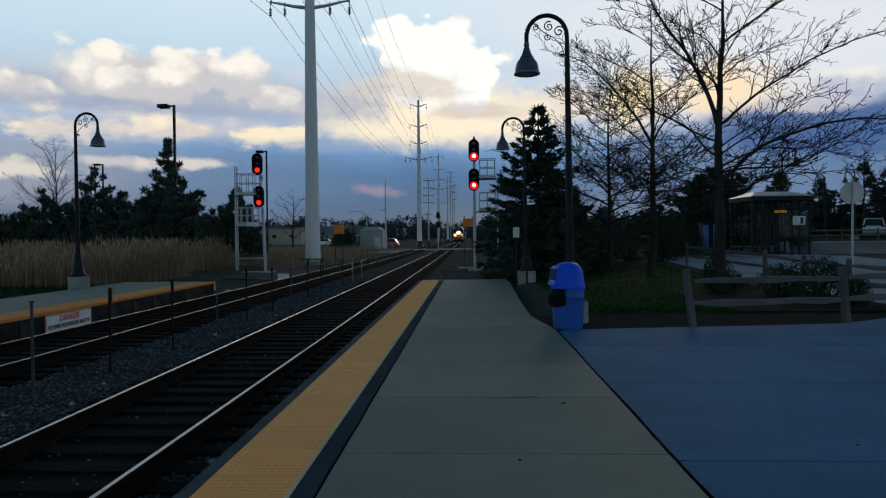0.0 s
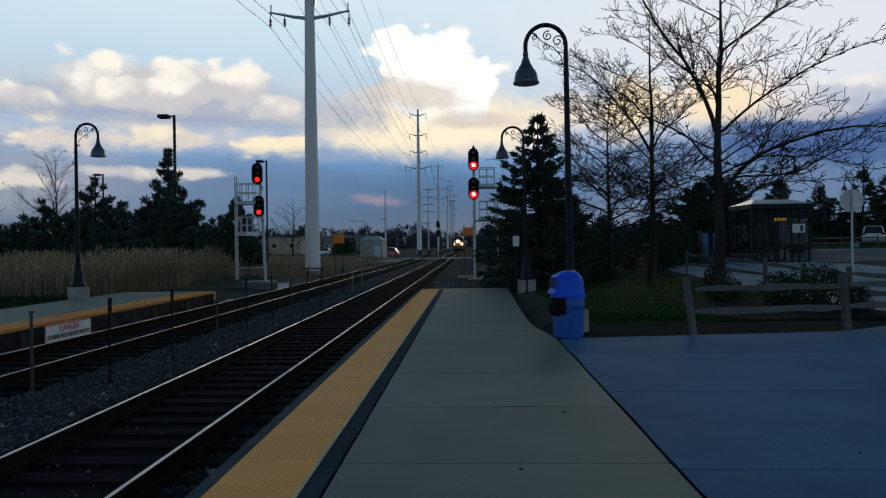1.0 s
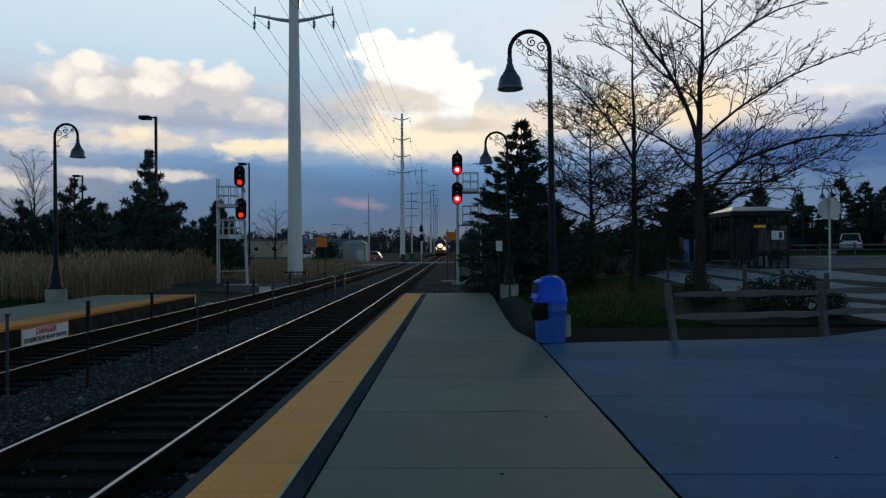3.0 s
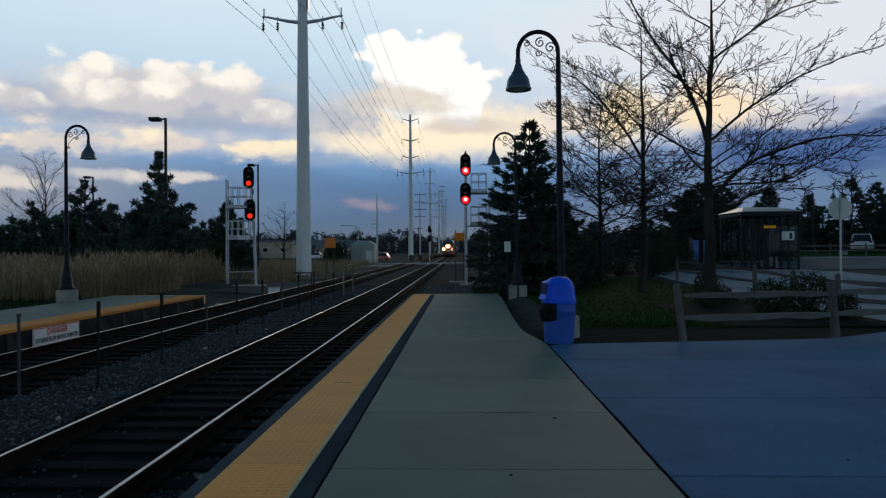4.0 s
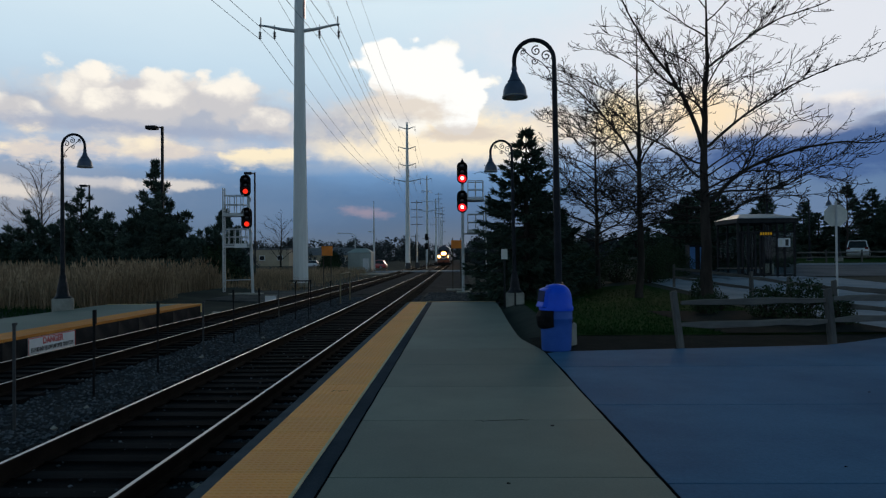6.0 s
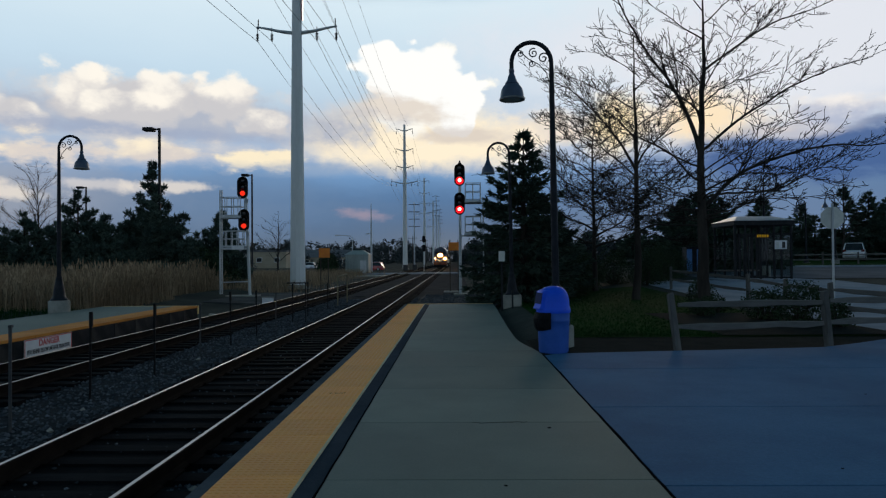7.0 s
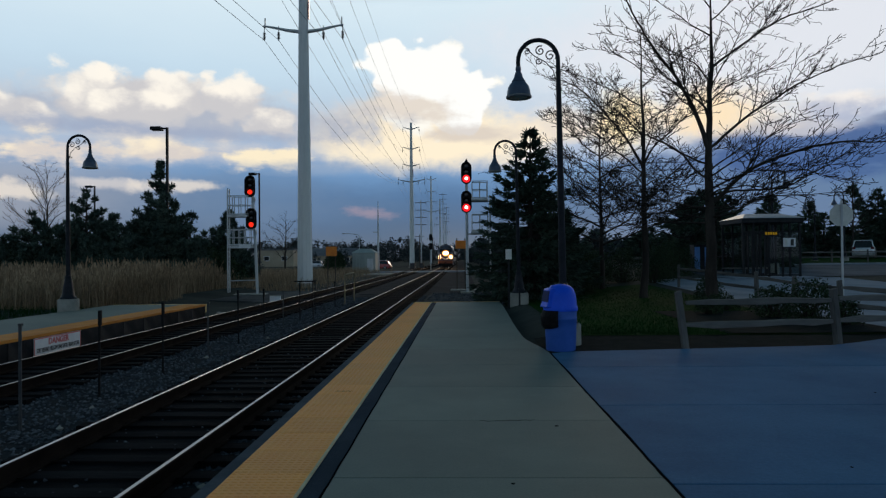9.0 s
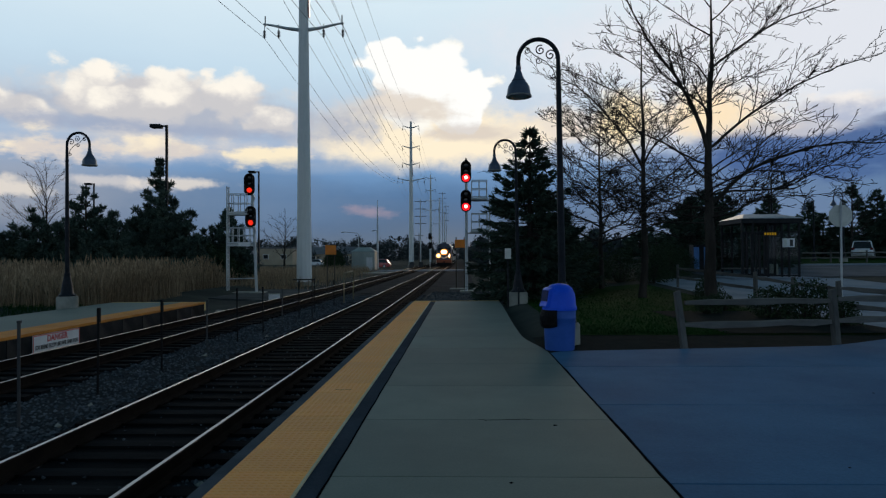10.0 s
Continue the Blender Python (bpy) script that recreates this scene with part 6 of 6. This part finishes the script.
def bus_shelter():
    x0, z0 = 16.2, ground_z(16.2, 38) + 0.05
    t = thing("bus_shelter", pose(x0, 38, z0 - 0.03, 0, 0, 0), "dark steel glazed passenger shelter, pale hipped roof", "shelter")
    part("floor_slab", Geo().box(-2.2, 2.3, -2.4, 2.0, -0.35, 0.04), WALK, t, bevel=0.02)
    for x in (-1.35, -0.8, 0.0, 0.72, 1.1, 1.62):
        for y in (-1.4, 1.4):
            part("post", Geo().box(x - 0.05, x + 0.05, y - 0.05, y + 0.05, 0.0, 2.95), STEEL_DARK, t, bevel=0.008)
    for j in range(7):
        x = -1.3 + 0.22 * j
        part("slat", Geo().box(x - 0.035, x + 0.035, -1.43, -1.37, 0.12, 2.4), STEEL_DARK, t)
    for y in (-1.4, 1.4):
        for z in (0.12, 2.42):
            part("rail", Geo().box(-1.35, 1.62, y - 0.03, y + 0.03, z - 0.04, z + 0.04), STEEL_DARK, t)
    for x, y, w in ((0.36, 1.4, 0.66), (-1.08, 1.4, 0.5), (-0.4, 1.4, 0.7), (1.36, -1.4, 0.44), (0.9, -1.4, 0.34), (0.36, -1.4, 0.62)):
        pane = part("pane", Geo().box(x - w / 2, x + w / 2, y - 0.006, y + 0.006, 0.2, 2.36), PANE, t, "clear glazing")
        pane.visible_shadow = False
    part("fascia", Geo().box(-1.45, 1.75, -1.6, 1.6, 2.9, 3.14), STEEL_DARK, t, "dark fascia", bevel=0.02)
    part("roof", Geo().loft([[(-1.5, -1.65, 3.14), (1.8, -1.65, 3.14), (1.8, 1.65, 3.14), (-1.5, 1.65, 3.14)], [(-1.35, -1.45, 3.2), (1.65, -1.45, 3.2), (1.65, 1.45, 3.2), (-1.35, 1.45, 3.2)],
                             [(-0.8, -0.3, 3.44), (1.1, -0.3, 3.44), (1.1, 0.3, 3.44), (-0.8, 0.3, 3.44)]]), ROOF_PALE, t, "pale metal hipped roof")
    part("bench", Geo().box(-1.5, 0.9, 0.7, 1.2, 0.42, 0.5), WOOD, t, "slatted bench", bevel=0.01)
    n = part("notice_case", Geo().box(0.72, 1.36, -1.50, -1.46, 1.62, 2.08), SIGN_WHITE, t, "white notice board", bevel=0.008)
    for x, w in ((0.86, 0.14), (1.18, 0.16)):
        part("notice", Geo().box(x - w / 2, x + w / 2, -1.508, -1.50, 1.68, 2.02), SIGN_DARK if x > 1 else SIGN_BACK, n)
    s = part("route_sign", Geo().box(-0.25, 0.5, -1.46, -1.42, 2.2, 2.46), STEEL_DARK, t, "dark sign with illegible amber letters")
    for j in range(5):
        part("letter_bar", Geo().box(-0.20 + 0.13 * j, -0.11 + 0.13 * j, -1.47, -1.46, 2.26, 2.40), ROUTE_AMBER, s)
    t = thing("vending_cabinet", pose(14.4, 42, ground_z(14.4, 42)), "blue painted steel cabinet beside the shelter", "cabinet")
    part("body", Geo().box(-0.42, 0.42, -0.4, 0.4, 0.1, 1.7), STEEL_DARK, t, bevel=0.02)
    for a, b in ((-0.42, -0.10), (0.18, 0.40)):
        part("door", Geo().box(a, b, -0.45, -0.41, 0.2, 1.62), BLUE_BOX, t, "blue door panel", bevel=0.015)
    part("top", Geo().box(-0.46, 0.46, -0.46, 0.42, 1.7, 1.76), STEEL_DARK, t, bevel=0.01)


bus_shelter()


def stop_sign():
    t = thing("stop_sign_back", pose(13.13, 24, ground_z(13.13, 24), 0, 0, -8), "bare aluminium back of an octagonal road sign", "road sign")
    part("post", Geo().box(-0.03, 0.03, -0.03, 0.03, -0.2, 3.5 - ground_z(13.13, 24)), GALV, t, bevel=0.006)
    z = 3.0 - ground_z(13.13, 24)
    part("plate", Geo().prism([(0.405 * math.cos(math.pi / 8 + j * math.pi / 4), 0.405 * math.sin(math.pi / 8 + j * math.pi / 4)) for j in range(8)], 0.0, 0.006).moved(pose(0, 0.04, z, 90)), SIGN_BACK, t, "octagonal plate seen from behind")
    for zz in (z - 0.2, z + 0.2):
        part("bolt", Geo().lathe([(0.015, 0), (0.015, 0.02)], 8).moved(pose(0, -0.03, zz, 90)), GALV, t)


stop_sign()


def car(at, paint, label, suv=True):
    t = thing("parked_car", at, label, "car", "parked cars")
    h = 1.62 if suv else 1.45

    def ring(y, zlo, zhi, w, wt):
        return [(-w, y, zlo), (w, y, zlo), (w + 0.02, y, (zlo + zhi) * 0.55), (wt, y, zhi), (-wt, y, zhi), (-w - 0.02, y, (zlo + zhi) * 0.55)]
    part("body", Geo().loft([ring(-2.25, 0.42, 0.78, 0.74, 0.70), ring(-2.15, 0.26, 0.95, 0.86, 0.80), ring(-1.0, 0.22, 1.02, 0.90, 0.84), ring(1.2, 0.22, 1.04, 0.90, 0.84), ring(2.1, 0.28, 1.0, 0.87, 0.80), ring(2.25, 0.42, 0.85, 0.78, 0.72)]), paint, t, bevel=0.04, smooth=40)
    part("cabin", Geo().loft([[(-0.80, -2.1, 0.96), (0.80, -2.1, 0.96), (0.80, 0.95, 1.0), (-0.80, 0.95, 1.0)], [(-0.64, -1.72, h - 0.04), (0.64, -1.72, h - 0.04), (0.64, 0.15, h - 0.02), (-0.64, 0.15, h - 0.02)]]), CAR_GLASS, t, "dark glazing", bevel=0.03)
    part("roof", Geo().box(-0.66, 0.66, -1.78, 0.2, h - 0.05, h + 0.02), paint, t, bevel=0.03)
    for s in (-1, 1):
        part("pillar", Geo().tube([(s * 0.80, -2.08, 0.98), (s * 0.66, -1.72, h - 0.03)], 0.05, 6), paint, t)
        part("tail_light", Geo().box(s * 0.70 - 0.12, s * 0.70 + 0.12, -2.22, -2.10, 0.82, 1.02), TAIL_RED, t, "red tail light")
        for y in (-1.38, 1.40):
            wheel = part("wheel", Geo().lathe([(0.20, -0.11), (0.32, -0.11), (0.34, -0.06), (0.34, 0.06), (0.32, 0.11), (0.20, 0.11)], 20).moved(pose(s * 0.80, y, 0.34, 0, 90)), RUBBER, t, "black tyre", smooth=40)
            part("rim", Geo().lathe([(0.05, -0.125), (0.20, -0.118), (0.20, 0.118), (0.05, 0.125)], 14).moved(pose(s * 0.80, y, 0.34, 0, 90)), ALLOY, wheel, "alloy rim")
    part("bumper", Geo().box(-0.82, 0.82, -2.30, -2.12, 0.42, 0.62), paint, t, bevel=0.05)
    part("plate", Geo().box(-0.25, 0.25, -2.315, -2.30, 0.66, 0.78), SIGN_BACK, t)


car(pose(37.0, 64, ground_z(37, 64) + 0.07, 0, 0, -32), CAR_WHITE, "silver-white hatchback parked beyond the grass")
car(pose(40.6, 63.4, ground_z(40, 64) + 0.07, 0, 0, -32), CAR_DARK, "dark estate car parked beside the silver car")
car(pose(44.2, 65, ground_z(41, 67) + 0.07, 0, 0, -32), CAR_DARK, "dark car parked in the far row")
car(pose(-15.5, 126, -0.42, 0, 0, 80), CAR_RED, "red car waiting near the level crossing")
car(pose(-18.6, 150, -0.42, 0, 0, 80), CAR_WHITE, "pale car far beyond the crossing")
car(pose(-35.0, 160, -0.42, 0, 0, 80), CAR_WHITE, "pale car far beyond the hut")
car(pose(21.5, 58.5, ground_z(21.5, 58.5) + 0.05, 0, 0, 10), CAR_DARK, "dark car with red tail lights behind the shelter")


# ---------------------------------------------------------------- the train
def locomotive():
    """Front at y = 0, facing -y; rail head at z = 0."""
    t = thing("locomotive", pose(-3.525, 208, -0.23), "diesel passenger locomotive, headlights lit, orange and dark nose", "locomotive")
    part("pilot", Geo().loft([[(-1.45, 0.05, 0.12), (1.45, 0.05, 0.12), (1.45, 0.5, 0.12), (-1.45, 0.5, 0.12)], [(-1.5, 0.0, 0.6), (1.5, 0.0, 0.6), (1.5, 0.6, 0.6), (-1.5, 0.6, 0.6)], [(-1.52, 0.0, 1.25), (1.52, 0.0, 1.25), (1.52, 0.6, 1.25), (-1.52, 0.6, 1.25)]]), TRAIN_DARK, t, "black snow pilot", bevel=0.04)
    part("coupler", Geo().box(-0.16, 0.16, -0.5, 0.1, 0.75, 1.0), TRAIN_DARK, t, bevel=0.05)
    part("nose", Geo().loft([[(-1.50, 0.05, 1.25), (1.50, 0.05, 1.25), (1.52, 1.6, 1.25), (-1.52, 1.6, 1.25)], [(-1.42, 0.12, 2.1), (1.42, 0.12, 2.1), (1.52, 1.6, 2.1), (-1.52, 1.6, 2.1)], [(-1.18, 0.42, 2.98), (1.18, 0.42, 2.98), (1.5, 1.6, 2.98), (-1.5, 1.6, 2.98)]]), TRAIN_BODY, t, "slate blue sloping nose", bevel=0.06, smooth=30)
    part("cab", Geo().loft([[(-1.48, 0.75, 2.9), (1.48, 0.75, 2.9), (1.52, 3.2, 2.9), (-1.52, 3.2, 2.9)], [(-1.40, 1.10, 3.75), (1.40, 1.10, 3.75), (1.50, 3.2, 3.75), (-1.50, 3.2, 3.75)], [(-1.05, 1.25, 4.32), (1.05, 1.25, 4.32), (1.2, 3.2, 4.4), (-1.2, 3.2, 4.4)], [(-0.5, 1.4, 4.55), (0.5, 1.4, 4.55), (0.6, 3.2, 4.62), (-0.6, 3.2, 4.62)]]), TRAIN_BODY, t, "cab with rounded roof", bevel=0.05, smooth=30)
    for s in (-1, 1):
        part("windscreen", Geo().loft([[(s * 0.12, 0.86, 3.05), (s * 1.22, 0.86, 3.05), (s * 1.16, 1.10, 3.68), (s * 0.12, 1.10, 3.68)], [(s * 0.12, 0.80, 3.05), (s * 1.22, 0.80, 3.05), (s * 1.16, 1.05, 3.68), (s * 0.12, 1.05, 3.68)]]), CAR_GLASS, t, "dark windscreen")
        part("number_board", Geo().box(s * 0.80 - 0.28, s * 0.80 + 0.28, 1.08, 1.3, 3.86, 4.08), SIGN_DARK, t)
        # chevron on the nose
        part("chevron", Geo().loft([[(s * 0.06, 0.02, 1.45), (s * 0.06, 0.02, 1.72), (s * 1.30, 0.06, 2.34), (s * 1.30, 0.06, 2.07)], [(s * 0.06, 0.30, 1.45), (s * 0.06, 0.30, 1.72), (s * 1.30, 0.30, 2.34), (s * 1.30, 0.30, 2.07)]]), SIGN_BACK, t, "pale chevron stripe")
        part("handrail", Geo().tube([(s * 1.5, -0.05, 0.5), (s * 1.5, -0.05, 2.2), (s * 1.5, 0.3, 2.4)], 0.025, 6), SIGN_WHITE, t)
        box = part("ditch_light", Geo().lathe([(0.16, 0.0), (0.20, 0.02), (0.20, 0.22), (0.10, 0.26)], 16).moved(pose(s * 1.08, -0.04, 2.08, -90)), TRAIN_DARK, t, "round ditch light housing")
        # lamp disc widened to take in part of its bloom
        lamp = part("ditch_lamp", Geo().lathe([(0.34, 0.0), (0.33, 0.012), (0.08, 0.022)], 18).moved(pose(0, 0, 0, 90)), DITCHLIGHT, t, "lit ditch lamp turned aside to imitate flashing", at=pose(s * 1.08, -0.07, 2.08))
        part("filament", Geo().lathe([(0.05, 0.0), (0.04, 0.01)], 10).moved(pose(0, -0.026, 0, 90)), HEADLIGHT, lamp, "bright filament")
        # added plate that glows as the bloom around this lamp
        part("lamp_bloom", Geo().lathe([(0.50, 0.0), (0.48, 0.01)], 18).moved(pose(0, 0.012, 0, 90)), HALO, lamp, "orange glowing plate added as lamp bloom")
        DITCH.append((lamp, s))
    # stripe made taller: it also paints lamp light onto the pilot
    part("orange_band", Geo().loft([[(-1.525, -0.01, 0.72), (1.525, -0.01, 0.72), (1.54, 1.5, 0.72), (-1.54, 1.5, 0.72)], [(-1.525, -0.02, 1.30), (1.525, -0.02, 1.30), (1.54, 1.5, 1.30), (-1.54, 1.5, 1.30)]]), TRAIN_ORANGE, t, "orange stripe enlarged for lamp light on the pilot")
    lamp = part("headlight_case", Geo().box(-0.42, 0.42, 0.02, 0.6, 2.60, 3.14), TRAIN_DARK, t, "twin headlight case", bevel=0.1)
    # oval glowing plate added as the bloom around both headlights
    part("lamp_bloom", Geo().prism(stadium(1.16, 1.42), 0.0, 0.02).moved(pose(0, -0.005, 2.80, 90, 0, 0) @ pose(0, 0, 0, 0, 0, 90)), HALO, lamp, "orange glowing plate added as lamp bloom")
    # lenses widened so that they carry part of the bloom
    for s in (-0.21, 0.21):
        part("headlight", Geo().lathe([(0.36, 0.0), (0.33, 0.03), (0.05, 0.05)], 18).moved(pose(s, -0.024, 2.80, 90)), LENS_GLOW, lamp, "lit headlight lens", smooth=50)
        part("filament", Geo().lathe([(0.07, 0.0), (0.05, 0.02)], 10).moved(pose(s, -0.085, 2.80, 90)), HEADLIGHT, lamp, "bright filament")
    part("hood", Geo().loft([[(-1.5, y, 1.25), (1.5, y, 1.25), (1.52, y, 3.6), (1.1, y, 4.35), (-1.1, y, 4.35), (-1.52, y, 3.6)] for y in (3.2, 17.0)]), TRAIN_BODY, t, "long machinery hood", bevel=0.05)
    for j in range(5):
        part("side_grille", Geo().box(-1.55, 1.55, 4.2 + 2.4 * j, 5.9 + 2.4 * j, 2.4, 3.4), TRAIN_DARK, t)
    for j in range(3):
        part("roof_fan", Geo().lathe([(0.65, 4.35), (0.65, 4.55), (0.55, 4.6)], 18, (0, 9 + 2.2 * j)), TRAIN_DARK, t)
    part("horn", Geo().box(-0.35, 0.35, 2.0, 2.5, 4.58, 4.75), TRAIN_DARK, t, bevel=0.05)
    part("underframe", Geo().box(-1.45, 1.45, 0.5, 17.0, 0.95, 1.26), TRAIN_DARK, t)
    part("fuel_tank", Geo().box(-1.3, 1.3, 6.8, 10.6, 0.25, 0.95), TRAIN_DARK, t, bevel=0.1)
    for cy in (3.6, 13.8):
        truck = part("truck", Geo().box(-1.15, 1.15, cy - 1.9, cy + 1.9, 0.45, 0.9), TRAIN_DARK, t, bevel=0.05)
        for dy in (-1.35, 1.35):
            for s in (-1, 1):
                part("wheel", Geo().lathe([(0.5, -0.07), (0.5, 0.05), (0.53, 0.06), (0.53, 0.08)], 24).moved(pose(s * 0.755, cy + dy, 0.5, 0, -90 * s)), RAIL_RUST_SHADED, truck)
    return t


def coach(first):
    t = thing("passenger_coach", pose(-3.525, first, -0.23), "stainless two-level passenger coach behind the locomotive", "coach", "coaches of the train")
    part("body", Geo().loft([[(-1.5, y, 1.0), (1.5, y, 1.0), (1.52, y, 3.9), (1.2, y, 4.55), (-1.2, y, 4.55), (-1.52, y, 3.9)] for y in (0.0, 25.5)]), COACH_STEEL, t, "fluted stainless body", bevel=0.05)
    for s in (-1, 1):
        for j in range(9):
            for z in (2.0, 3.5):
                part("window", Geo().box(s * 1.53 - 0.02, s * 1.53 + 0.02, 2.0 + 2.5 * j, 3.6 + 2.5 * j, z, z + 0.7), CAR_GLASS, t)
    part("end_door", Geo().box(-0.5, 0.5, -0.05, 0.02, 1.1, 3.1), TRAIN_DARK, t)
    for cy in (3.2, 22.3):
        part("truck", Geo().box(-1.1, 1.1, cy - 1.6, cy + 1.6, 0.3, 0.95), TRAIN_DARK, t, bevel=0.05)
    return t


DITCH = []
LOCO = locomotive()
COACHES = [coach(208 + 17.6), coach(208 + 17.6 + 26.1), coach(208 + 17.6 + 52.2)]


# ---------------------------------------------------------------- what moves
def motions():
    run = [(0.0, 0.0), (2.5, -20.5), (5.0, -40.0), (7.5, -58.0), (10.0, -75.0)]
    walk(LOCO, [(t, pose(-3.525, 208 + d, -0.23)) for t, d in run])
    # the ditch lamps imitate flashing: each turns aside in turn, once in two seconds
    for lamp, s in DITCH:
        rows = []
        for j in range(41):
            t = 0.25 * j
            a = 0.5 - 0.5 * s * math.cos(math.pi * (t - 1.75))
            rows.append((t, pose(s * 1.08, -0.07, 2.08, 0, 0, s * 82 * (1 - a))))
        walk(lamp, rows)
    for j, c in enumerate(COACHES):
        walk(c, [(t, pose(-3.525, 208 + 17.6 + 26.1 * j + d, -0.23)) for t, d in run])


motions()
